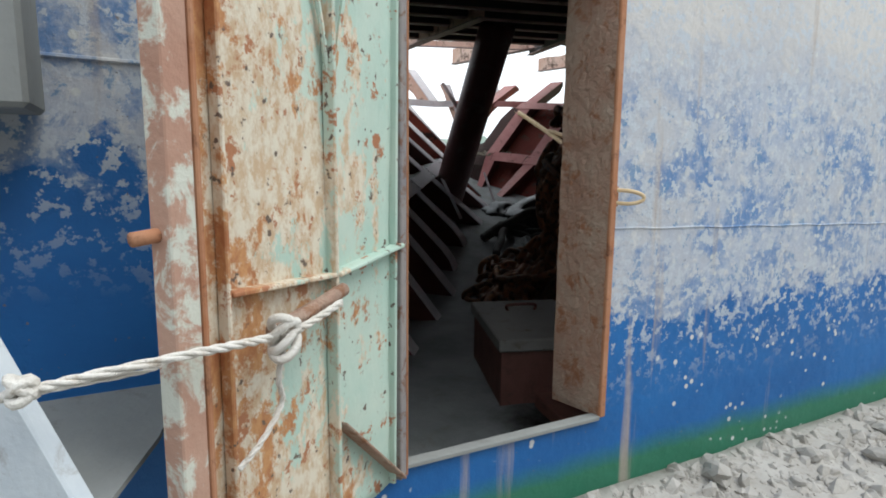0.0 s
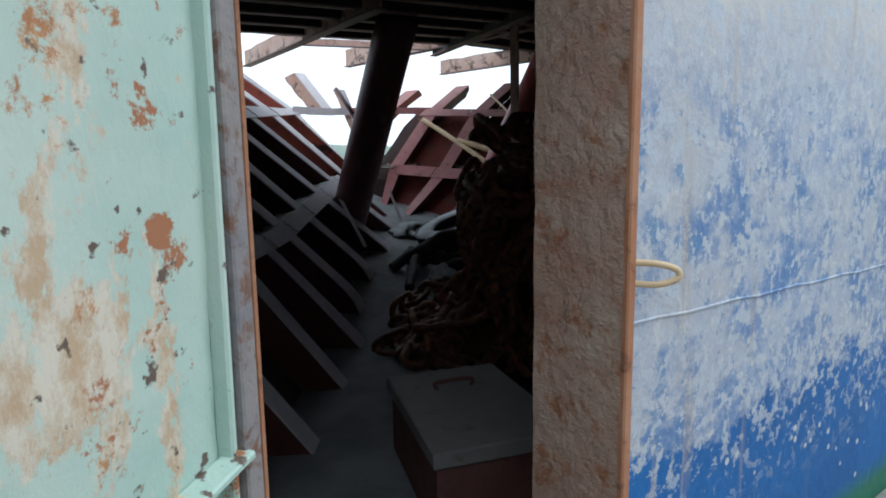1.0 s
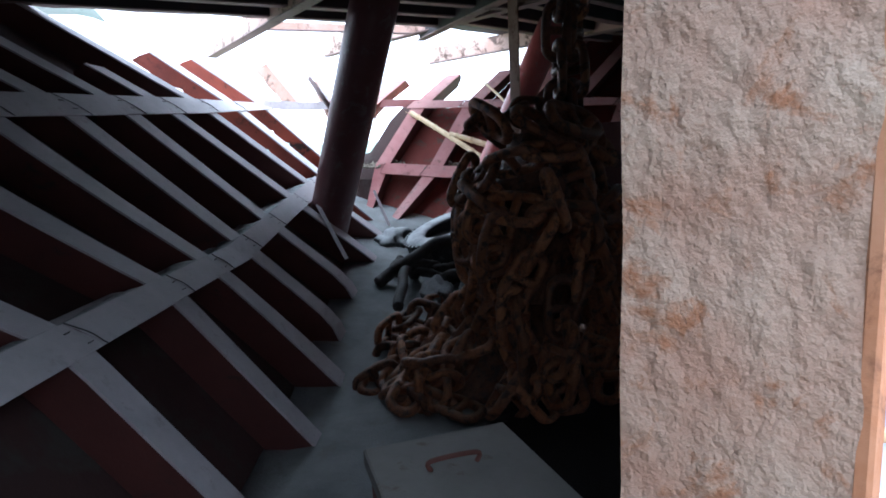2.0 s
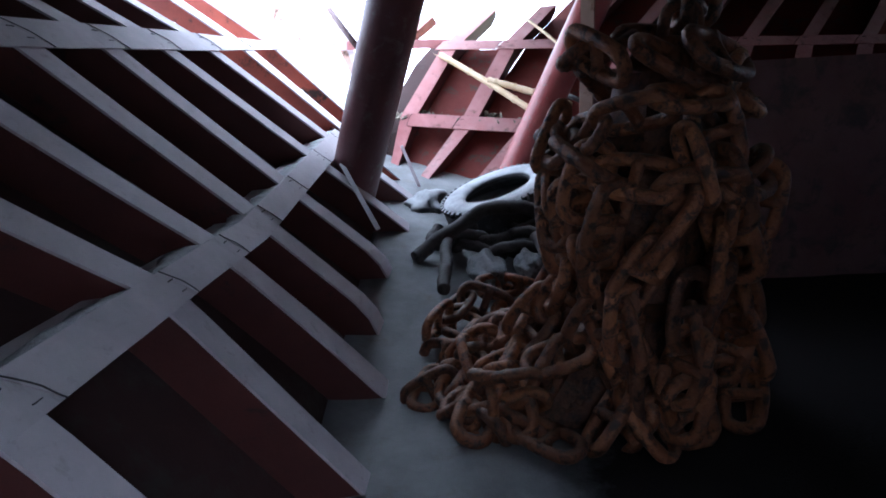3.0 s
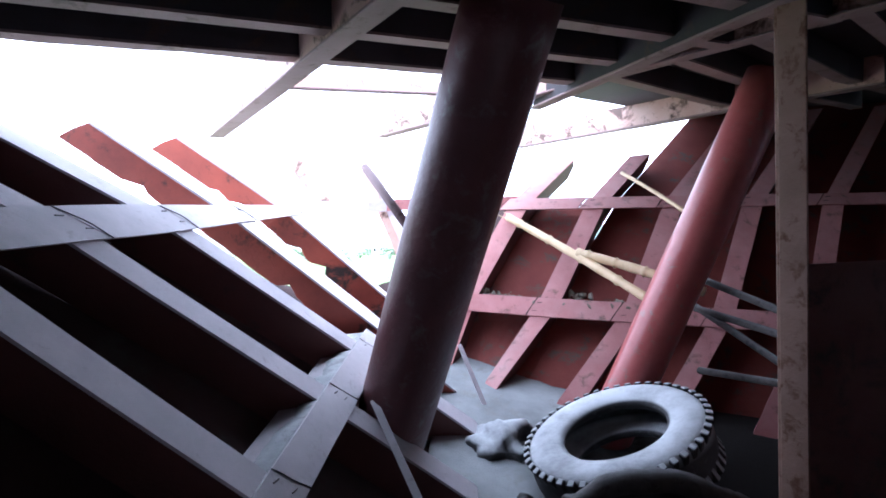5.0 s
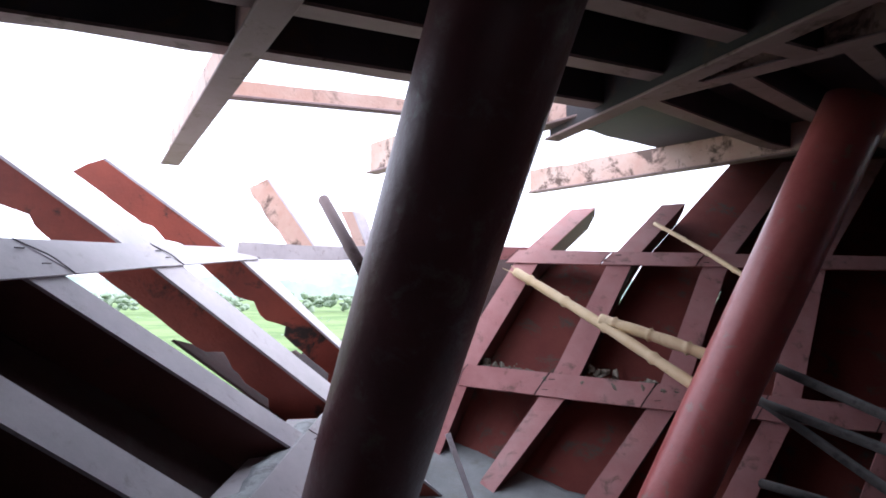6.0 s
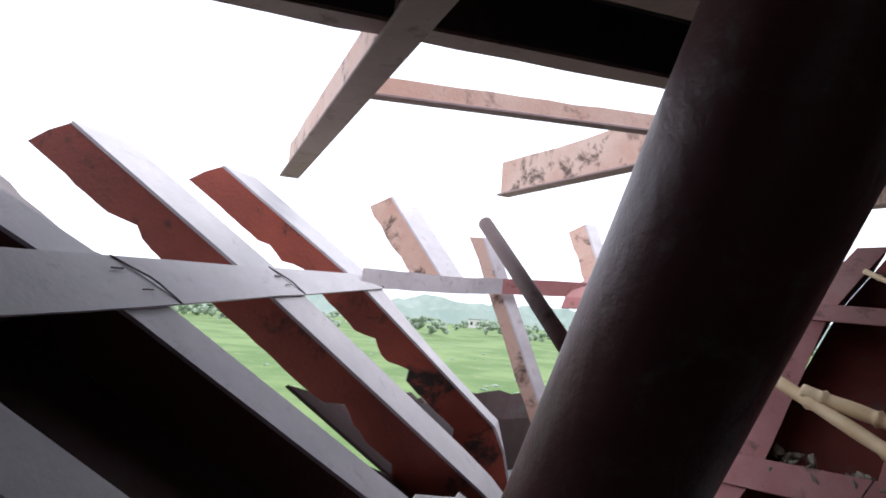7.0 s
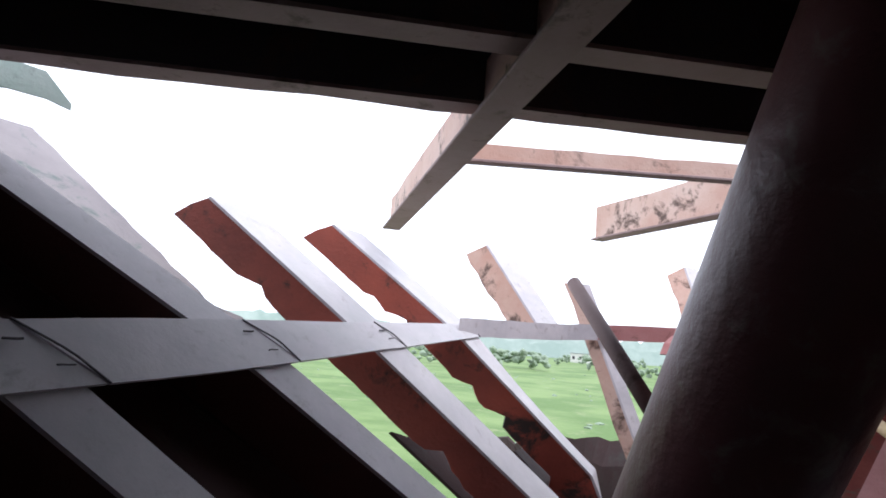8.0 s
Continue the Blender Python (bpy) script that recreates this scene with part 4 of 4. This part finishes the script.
stem_ring()
stub(H(5.12, 7.64, 1.97), H(4.995, 8.05, 2.45), S(0.15, 0.02, 0), S(-0.10, 0.12, -0.06), "frame_stub", "cut-off pinkish steel frame end above the stringer")
stub(H(5.69, 7.46, 1.20), H(5.475, 7.81, 2.24), S(0.075, 0.0, 0), S(-0.075, 0.05, 0), "frame_stub", "scorched orange torn frame end at the stem")
stub(H(6.24, 7.6, 1.95), H(6.37, 7.95, 2.42), S(0.11, 0.02, 0), S(-0.08, 0.08, -0.06), "frame_stub", "cut-off pink frame end beyond the stem")
bm = bmesh.new()
ra, rb_ = inside(-0.165, 7.66, 2.09), inside(0.05, 7.2, 1.75)
tube(bm, [ra, ra.lerp(rb_, 0.5), rb_], 0.022, 10)
tagged(link("loose_pipe", bm, beam_paint, smooth=True), "thin grey-brown steel pipe leaning across the opening", "pipe")


# ---- pillars ----
def pillar(a, b, z0, z1, r, label, paint=pillar_paint):
    a, b = inside(*a), inside(*b)
    d = (b - a) / (b.z - a.z)
    lo, hi = a + d * (z0 - a.z), a + d * (z1 - a.z)
    ob = empty("pillar", lo)
    bm = bmesh.new()
    tube(bm, [(hi - lo) * i / 12 for i in range(13)], r, 40, wob=0.006)
    part("shaft", bm, paint, ob, smooth=True)
    bm = bmesh.new()
    tube(bm, [(hi - lo) * 0.002, (hi - lo) * 0.012], r + 0.014, 32)
    part("base_weld", bm, web_paint, ob, smooth=True)
    return tagged(ob, label, "pillar", "leaning pillars")


pillar((-0.115, 7.424, 0.8), (0.395, 6.773, 2.4), 0.50, 2.74, 0.188, "thick leaning round steel pillar, dull dark red paint")
pillar((1.24, 8.0, 0.8), (2.03, 8.0, 2.4), 0.45, 2.74, 0.143, "slimmer leaning red-painted steel pillar", pillar_red)


# ---- deck overhead ----
def deck_edge(u):
    if u < 5.84:
        return 6.46 - 0.155 * (u - 2.82)
    return 6.75 + 0.12 * (u - 5.84) if u < 7.4 else 6.93


def deck():
    bm = bmesh.new()
    rows = []
    for i in range(90):
        u = -3.6 + 17.0 * i / 89
        e = deck_edge(u) + 0.02 * noise.noise(Vector((u * 5, 0, 0)))
        rows.append([H(u, WALL_V - 0.4 + (e - WALL_V + 0.4) * j / 6, 2.74) for j in range(7)])
    ragged(bm, rows, Vector((0, 0, 0.015)))
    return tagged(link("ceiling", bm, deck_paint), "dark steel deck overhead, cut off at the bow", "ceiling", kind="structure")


deck()


def deck_beam(off, u0, u1, zb):
    ob = empty("deck_beam", H(u0, deck_edge(u0) - off, zb))
    inv = Matrix.Translation(-ob.location)
    n = 22
    us = [u0 + (u1 - u0) * i / n for i in range(n + 1)]
    bm = bmesh.new()
    ragged(bm, [[H(u, deck_edge(u) - off, zb + (0.012 * noise.noise(Vector((u * 6, off, 0))) if off < 0.1 else 0)), H(u, deck_edge(u) - off - 0.09, zb)] for u in us], Vector((0, 0, 0.012)))
    bm.transform(inv)
    part("flange", bm, beam_paint, ob)
    bm = bmesh.new()
    ragged(bm, [[H(u, deck_edge(u) - off - 0.09, zb + 0.012), H(u, deck_edge(u) - off - 0.09, 2.738)] for u in us], TV * 0.01)
    bm.transform(inv)
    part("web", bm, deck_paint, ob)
    return tagged(ob, "dusty painted steel beam under the deck", "beam", "deck beams")


for i in range(11):
    deck_beam(0.0 + 0.43 * i, 2.1 - 0.42 * i, 5.82, 2.56)
    if i > 1:
        deck_beam(0.43 * i, 5.86, 8.0 + 0.3 * i, 2.58)


def girder(a, b, wide, high, label, mat=beam_paint, web=burnt_paint):
    a, b = Vector(a), Vector(b)
    ob = empty("girder", a)
    d = (b - a).normalized()
    s = d.cross(Vector((0, 0, 1))).normalized()
    bm = bmesh.new()
    plank(bm, -s * wide / 2, b - a - s * wide / 2, s * wide, (0, 0, 0.014), 0.003)
    part("flange", bm, mat, ob)
    bm = bmesh.new()
    rows = [[(b - a) * t + Vector((0, 0, 0.015)), (b - a) * t + Vector((0, 0, high * (1 + (0.1 * noise.noise(Vector((t * 9, a.x, 0))) if t < 0.6 else 0))))] for t in (i / 14 for i in range(15))]
    ragged(bm, rows, s * 0.012)
    part("web", bm, web, ob)
    return tagged(ob, label, "girder", "deck girders")


girder(H(4.43, 8.17, 2.5), H(3.80, 4.6, 2.5), 0.11, 0.2, "steel girder hanging out past the cut deck, scorched")
girder(H(5.83, 8.15, 2.56), H(5.75, 4.4, 2.56), 0.10, 0.24, "scorched pinkish centre girder stub past the cut deck")
girder(H(7.55, 8.22, 2.54), H(7.62, 5.0, 2.54), 0.10, 0.22, "pink-painted girder past the red frames")
girder(H(4.25, 6.78, 2.56), H(5.82, 6.40, 2.56), 0.05, 0.08, "thin burnt angle bar between two girders")
girder(H(5.85, 6.42, 2.5), H(5.0, 4.2, 2.5), 0.09, 0.22, "dusty diagonal girder under the deck", beam_paint, deck_paint)

# ---- post and low partition ----
bm = bmesh.new()
plank(bm, inside(1.40, 6.745, 0.3), inside(1.40, 6.745, 2.738), (0.065, -0.085, 0), (0.01, 0.008, 0), 0.003)
plank(bm, inside(1.41, 6.76, 0.3), inside(1.41, 6.76, 2.738), (0.085, 0.06, 0), (-0.008, 0.01, 0), 0.003)
tagged(link("angle_post", bm, post_rust), "rust-brown steel angle post up to the deck", "post")
bm = bmesh.new()
ragged(bm, [[inside(1.455 + 3.8 * i / 16, 6.70 - 0.42 * i / 16 + 0.006 * noise.noise(Vector((i * 1.3, j, 0))), 0.0 + 1.56 * j / 6) for j in range(7)] for i in range(17)], Vector((0, 0.012, 0)))
tagged(link("partition", bm, partition_paint), "low dull red steel partition behind the chain", "partition", kind="structure")


# ---- hatch with a lid near the door ----
def hatch():
    a, b, c, d = (Vector(p) for p in ((0.121, 3.757, 0), (0.669, 3.937, 0), (0.93, 3.12, 0), (0.36, 2.93, 0)))
    mid = (a + b + c + d) / 4
    ob = empty("hatch", mid)
    bm = bmesh.new()
    hexa(bm, [p - mid + Vector((0, 0, 0.36)) for p in (a, b, c, d)] + [p - mid + Vector((0, 0, 0.43)) for p in (a, b, c, d)], 0.008)
    part("lid", bm, slab_metal, ob, "dusty grey lid")
    bm = bmesh.new()
    hexa(bm, [(p - mid) * 0.93 + Vector((0, 0, 0.0)) for p in (a, b, c, d)] + [(p - mid) * 0.93 + Vector((0, 0, 0.36)) for p in (a, b, c, d)], 0.005)
    part("coaming", bm, box_red, ob)
    bm = bmesh.new()
    h = (b - a).normalized()
    m = (a + b) * 0.35 + (c + d) * 0.15 - mid
    tube(bm, smooth_path([m - h * 0.1 + Vector((0, 0, 0.43)), m - h * 0.1 + Vector((0, 0, 0.465)), m + h * 0.07 + Vector((0, 0, 0.465)), m + h * 0.07 + Vector((0, 0, 0.43))], 5), 0.009, 8)
    part("handle", bm, box_red, ob, smooth=True)
    return tagged(ob, "dusty steel hatch with a lifting handle on the floor", "hatch")


hatch()
bm = bmesh.new()
hexa(bm, [H(2.12, 1.72, 0.0), H(2.6, 1.55, 0.0), H(2.68, 1.88, 0.0), H(2.22, 2.04, 0.0), H(2.12, 1.72, 0.17), H(2.6, 1.55, 0.17), H(2.68, 1.88, 0.17), H(2.22, 2.04, 0.17)], 0.006)
tagged(link("steel_box", bm, box_red), "low red-brown steel box on the dusty floor", "box")


# ---- anchor chain ----
def link_mesh():
    bm = bmesh.new()
    L, W, r = 0.155, 0.086, 0.0285
    pts = []
    for i in range(28):
        a = i * math.tau / 28
        s = math.sin(a)
        pts.append(Vector((W * math.cos(a) * (0.97 - 0.07 * math.cos(2 * a)), 0, (L - W) * (1 if s >= 0 else -1) * min(1.0, abs(s) * 1.8) + W * s)))
    tube(bm, pts, r, 10, True, 0.10)
    tube(bm, [(-W * 0.97, 0, 0), (-W * 0.45, 0, 0), (W * 0.45, 0, 0), (W * 0.97, 0, 0)], lambda t: 0.02 + 0.016 * abs(2 * t - 1), 8)
    bmesh.ops.recalc_face_normals(bm, faces=bm.faces)
    me = bpy.data.meshes.new("link")
    bm.to_mesh(me)
    bm.free()
    me.materials.append(rust_chain)
    me.polygons.foreach_set("use_smooth", [True] * len(me.polygons))
    return me


LINK = link_mesh()
PC = Vector((1.17, 5.03, 0))  # foot of the heap in the hull's lines
PC_AT = inside(*PC)
PC_AT.z = 0


def floor_at(x, y):
    return inside(x, y, floor_z(Vector((x, y, 0)).dot(TV))).z


def pile_r(z, a):
    """Radius of the heap at height z, in direction a: a tower on a spread foot."""
    way = max(0.0, math.cos(a - 2.65))
    foot = (0.30 + 0.60 * way) * math.exp(-max(0.0, z - 0.1) * 1.9)
    tower = 0.41 if z < 1.3 else 0.41 - 0.13 * (z - 1.3) / 0.45
    return max(tower, 0.16 + foot) if z < 0.8 else tower


def strand(base, path, pitch=0.222, loose=14, scale=1.0):
    """Links strung along a path, each turned a quarter against the last."""
    pts = smooth_path(path, 12)
    run_on, turn, k = 0.0, random.uniform(0, 90), 0
    for p, q in zip(pts, pts[1:]):
        run_on += (q - p).length
        if run_on < pitch * scale:
            continue
        run_on -= pitch * scale
        d = (q - p).normalized()
        m = d.to_track_quat("Z", "Y").to_matrix().to_4x4()
        ob = new("link", LINK)
        ob.parent = base
        ob.matrix_local = Matrix.Translation(q) @ m @ pose(0, 0, 0, random.gauss(0, loose * 0.6), random.gauss(0, loose * 0.6), turn + 90 * (k % 2) + random.gauss(0, loose)) @ Matrix.Scale(scale * random.uniform(0.95, 1.07), 4)
        k += 1


def chain_pile():
    base = empty("anchor_chain", PC_AT)

    def on(a, z, off=0.0):
        r = pile_r(z, a) + off
        p = Vector((math.cos(a) * r, math.sin(a) * r, z))
        p.z = max(p.z, floor_at(PC.x + p.x, PC.y + p.y) + 0.045)
        return p

    # strands hanging down the heap
    n = 19
    for i in range(n):
        a = i * math.tau / n + random.uniform(-0.1, 0.1)
        drift = random.uniform(-0.5, 0.5)
        top = random.uniform(1.25, 1.62)
        strand(base, [on(a + drift * (1 - z / top) + 0.22 * math.sin(z * 5 + i), z, random.uniform(-0.07, 0.03)) for z in (top, top * 0.82, top * 0.62, top * 0.44, top * 0.26, 0.12)], loose=16)
    # coils thrown over the top
    for z, r, tilt in ((1.42, 0.36, 0.10), (1.56, 0.31, 0.14), (1.66, 0.22, 0.06), (1.25, 0.40, 0.08)):
        a0 = random.uniform(0, 6)
        strand(base, [Vector((r * math.cos(a0 + a), r * math.sin(a0 + a), z + tilt * math.sin(a * 1.3 + z * 9))) for a in (j * 0.72 for j in range(9))], loose=11)
    # loose bights spread over the foot
    for i in range(15):
        a = 2.65 + random.uniform(-1.0, 1.0)
        pts = []
        for j in range(6):
            z = 0.06 + 0.42 * (1 - j / 5) * random.uniform(0.5, 1.0)
            pts.append(on(a + random.uniform(-0.3, 0.3), z, random.uniform(-0.16, 0.03)))
        strand(base, pts, loose=30, scale=0.92)
    # runs of chain trailing over the floor towards the tyre
    for run_pts in (((0.30, 5.55), (0.38, 5.85), (0.62, 6.0), (0.85, 5.9), (1.0, 6.1)), ((0.45, 5.4), (0.6, 5.7), (0.85, 5.72), (1.05, 5.85), (1.25, 5.7)), ((0.55, 6.15), (0.75, 6.22), (0.95, 6.3), (1.2, 6.15))):
        strand(base, [inside(x, y, floor_z(Vector((x, y, 0)).dot(TV)) + random.uniform(0.05, 0.14)) - PC_AT for x, y in run_pts], loose=30, scale=0.95)
    # the packed inside of the heap
    bm = bmesh.new()
    rows = []
    for j in range(13):
        z = -0.0 + 1.6 * j / 12
        rows.append([bm.verts.new(Vector((math.cos(a), math.sin(a), 0)) * max(0.05, pile_r(z, a) - (0.17 if z > 0.55 else 0.30)) * (1 + 0.15 * noise.noise(Vector((a * 2, z * 5, 0)))) + Vector((0, 0, z))) for a in (i * math.tau / 28 for i in range(28))])
    for q, w in zip(rows, rows[1:]):
        for i in range(28):
            bm.faces.new((q[i], q[(i + 1) % 28], w[(i + 1) % 28], w[i]))
    bm.faces.new(rows[-1])
    part("packed_core", bm, rust_chain, base)
    # strands that hang from the deck
    for x, y, turn in ((0.17, 0.18, 0), (0.26, 0.22, 50)):
        for i in range(5):
            ob = new("link", LINK)
            ob.parent = base
            ob.matrix_local = pose(x, y, 1.74 + 0.222 * i, 0, 3, turn + 90 * (i % 2))
    return tagged(base, "tall heap of rusty studded anchor chain on the floor", "anchor chain")


chain_pile()


# ---- tyre ----
def tyre():
    ob = empty("tyre", inside(1.0, 7.46, 0.635))
    ob.rotation_euler = Euler((radians(6), radians(-19), 0.12))
    bm = bmesh.new()
    prof = [(0.27, -0.10), (0.30, -0.125), (0.38, -0.135), (0.44, -0.125), (0.47, -0.10), (0.475, 0.0), (0.47, 0.10), (0.44, 0.125), (0.38, 0.135), (0.30, 0.125), (0.27, 0.10), (0.285, 0.06), (0.40, 0.08), (0.43, 0.0), (0.40, -0.08), (0.285, -0.06)]
    n = 72
    rows = [[bm.verts.new((r * math.cos(i * math.tau / n), r * math.sin(i * math.tau / n), z)) for r, z in prof] for i in range(n)]
    for i in range(n):
        q, w = rows[i], rows[(i + 1) % n]
        for j in range(len(prof)):
            j2 = (j + 1) % len(prof)
            bm.faces.new((q[j], w[j], w[j2], q[j2]))
    part("carcass", bm, tyre_rubber, ob, smooth=True)
    bm = bmesh.new()
    box(bm, Matrix(), (0.035, 0.034, 0.085), 0.004)
    first = part("tread_lug", bm, tyre_rubber, ob)
    for i in range(48):
        for side in (-1, 1):
            lug = first if i == 0 and side < 0 else new("tread_lug", first.data)
            lug.parent = ob
            lug.matrix_local = pose(0, 0, 0, 0, 0, (i + 0.5 * (side > 0)) * 360 / 48) @ pose(0.462, 0, 0.082 * side, 0, 22 * side, 0)
    return tagged(ob, "dusty old truck tyre lying on heaped rope", "tyre")


tyre()


# ---- heap under the tyre, ropes and rubble ----
def heap(name, c, size, mat, label, cat, amp=0.35, sub=4):
    bm = bmesh.new()
    bmesh.ops.create_icosphere(bm, subdivisions=sub, radius=1)
    for vert in bm.verts:
        p = vert.co.copy()
        k = 1 + amp * noise.noise(p * 1.7 + Vector(c)) + 0.4 * amp * noise.noise(p * 5 + Vector(c)) + 0.15 * amp * noise.noise(p * 14)
        vert.co = Vector((p.x * size[0], p.y * size[1], p.z * size[2])) * k
    ob = link(name, bm, mat, smooth=True)
    ob.location = inside(*c)
    return tagged(ob, label, cat)


heap("sack", (0.47, 7.85, 0.50), (0.22, 0.2, 0.2), tyre_rubber, "dust-covered sack slumped beside the tyre", "sack")
heap("sack", (0.74, 6.55, 0.34), (0.13, 0.34, 0.11), sack_cloth, "grey dusty crumpled cloth sack on the floor", "sack", 0.28)
heap("sack", (1.0, 6.5, 0.36), (0.09, 0.22, 0.10), sack_cloth, "grey dusty crumpled cloth sack by the chain", "sack", 0.28)
heap("coiled_rope", (0.98, 7.35, 0.36), (0.5, 0.42, 0.16), rope_dark, "dark dusty coil of old rope under the tyre", "rope")
rope([inside(*p) for p in ((0.28, 6.75, 0.40), (0.5, 6.85, 0.52), (0.8, 6.95, 0.66), (1.05, 6.95, 0.66), (1.3, 6.95, 0.55), (1.45, 7.1, 0.42),)], 0.055, "thick dark dusty mooring rope over the heap", "mooring_rope", rope_dark, 1)
rope([inside(*p) for p in ((0.42, 6.25, 0.32), (0.47, 6.5, 0.40), (0.50, 6.75, 0.47), (0.56, 6.95, 0.5),)], 0.045, "thick dusty mooring rope end on the floor", "mooring_rope", rope_dark, 1)
rope([inside(*p) for p in ((1.1, 6.35, 0.33), (1.12, 6.6, 0.44), (1.1, 6.8, 0.5), (1.0, 7.0, 0.5),)], 0.05, "thick dusty mooring rope end by the chain", "mooring_rope", rope_dark, 1)


for cx, cy, rx, ry, z, ph in ((0.80, 6.95, 0.22, 0.15, 0.40, 0.3), (1.02, 6.85, 0.26, 0.16, 0.40, 1.4), (0.62, 7.1, 0.2, 0.22, 0.46, 2.2), (1.15, 7.0, 0.2, 0.24, 0.47, 0.9), (0.9, 7.0, 0.3, 0.12, 0.50, 4.0)):
    rope([inside(cx + rx * math.cos(ph + k * 0.62), cy + ry * math.sin(ph + k * 0.62), z + 0.05 * math.sin(k * 1.3 + ph)) for k in range(9)], 0.042, "dark dusty loop of thick mooring rope under the tyre", "mooring_rope", rope_dark, 1)


# ---- bamboo ----
def bamboo(a, b, r, label):
    a, b = inside(*a), inside(*b)
    ob = empty("bamboo_pole", a)
    bm = bmesh.new()
    n = 60
    tube(bm, [(b - a) * i / n + Vector((0, 0, 0.012 * math.sin(3.1 * i / n))) for i in range(n + 1)], lambda t: r * (1.28 if round(t * n) % 14 == 6 else 1.0 + 0.05 * math.cos(t * n * math.tau / 14)), 12)
    part("culm", bm, bamboo_skin, ob, smooth=True)
    return tagged(ob, label, "bamboo pole", "bamboo poles")


bamboo((0.79, 9.40, 1.82), (1.46, 8.2, 1.25), 0.03, "dry yellow bamboo pole across the red frames")
bamboo((1.15, 8.75, 1.55), (1.75, 8.15, 1.30), 0.032, "dry yellow bamboo pole behind the pillar")
bamboo((1.62, 9.2, 2.10), (1.75, 8.2, 1.72), 0.014, "thin dry bamboo stick against the frames")


def flat_bar(a, b, wide, label, mat=flange_paint):
    a, b = inside(*a), inside(*b)
    bm = bmesh.new()
    d = (b - a).normalized()
    s = d.cross(Vector((0.3, -0.9, 0.2))).normalized() * wide
    plank(bm, a - s / 2, b - s / 2, s, d.cross(s).normalized() * 0.008, 0.002)
    return tagged(link("flat_bar", bm, mat), label, "flat bar", "loose flat bars")


flat_bar((-0.165, 7.2, 1.03), (0.06, 6.75, 0.62), 0.035, "thin flat bar propped from the pillar to the floor")
flat_bar((0.30, 8.41, 1.03), (0.45, 8.28, 0.60), 0.03, "thin flat bar propped behind the pillar")


# poles stacked beside the red pillar
for a, b in (((1.76, 7.9, 1.34), (1.86, 7.4, 1.24)), ((1.75, 7.9, 1.18), (1.86, 7.4, 1.13)), ((1.75, 7.9, 1.13), (1.86, 7.4, 0.96)), ((1.76, 7.9, 0.85), (1.86, 7.4, 0.90))):
    a, b = inside(*a), inside(*b)
    d = b - a
    bm = bmesh.new()
    tube(bm, [a - d * 0.5 + d * t * 2.6 for t in (0, 0.3, 0.6, 1)], 0.022, 10, wob=0.05)
    tagged(link("pole", bm, rope_dark, smooth=True), "dusty grey-brown pole wedged beside the pillar", "pole", "stacked poles")


# rubble on the starboard shelf
def rubble():
    mats = []
    for i in range(2600):
        c, wide, high = random.choice(((6.22, 0.10, 0.07), (6.42, 0.12, 0.11), (6.83, 0.16, 0.10), (7.02, 0.10, 0.06), (5.95, 0.10, 0.10)))
        v = c + random.gauss(0, wide)
        s = random.uniform(0.004, 0.013) if random.random() < 0.94 else random.uniform(0.014, 0.034)
        out = random.uniform(0.02, 0.19)
        pile = high * math.exp(-((v - c) / wide) ** 2) * (out / 0.19)
        p = skin(1, v, z_one(v) - 0.02, out) + Vector((0, 0, 0.5 * out + s * 0.5 + pile * random.random()))
        mats.append(tumbled(p, s))
    return tagged(scatter("rubble", mats, earth), "dusty earth and stone bits on the stringer shelf", "rubble", kind="stuff")


rubble()


# splinters at the bamboo's broken end
for k in range(4):
    bm = bmesh.new()
    tip = inside(0.79, 9.40, 1.82)
    back = (tip - inside(1.46, 8.2, 1.25)).normalized()
    side = Vector((random.uniform(-1, 1), random.uniform(-0.4, 0.4), random.uniform(-1, 1))) * 0.02
    tube(bm, [tip + side - back * 0.03, tip + side * 2.2 + back * random.uniform(0.08, 0.16)], lambda t: 0.006 * (1 - 0.8 * t), 5)
    tagged(link("bamboo_splinter", bm, bamboo_skin), "thin splinter at the broken bamboo end", "splinter", "bamboo splinters")


# a pale torn plate still hanging at the cut edge of the port side
bm = bmesh.new()
ragged(bm, [[H(2.45, 6.66, 2.53), H(2.45, 6.66, 2.70)], [H(2.80, 6.66, 2.555), H(2.80, 6.66, 2.64)], [H(2.90, 6.66, 2.54), H(2.90, 6.66, 2.62)], [H(2.97, 6.66, 2.515), H(2.97, 6.66, 2.535)]], TV * 0.012)
part("torn_plate", bm, plate_green, port, "pale green-grey torn plate")
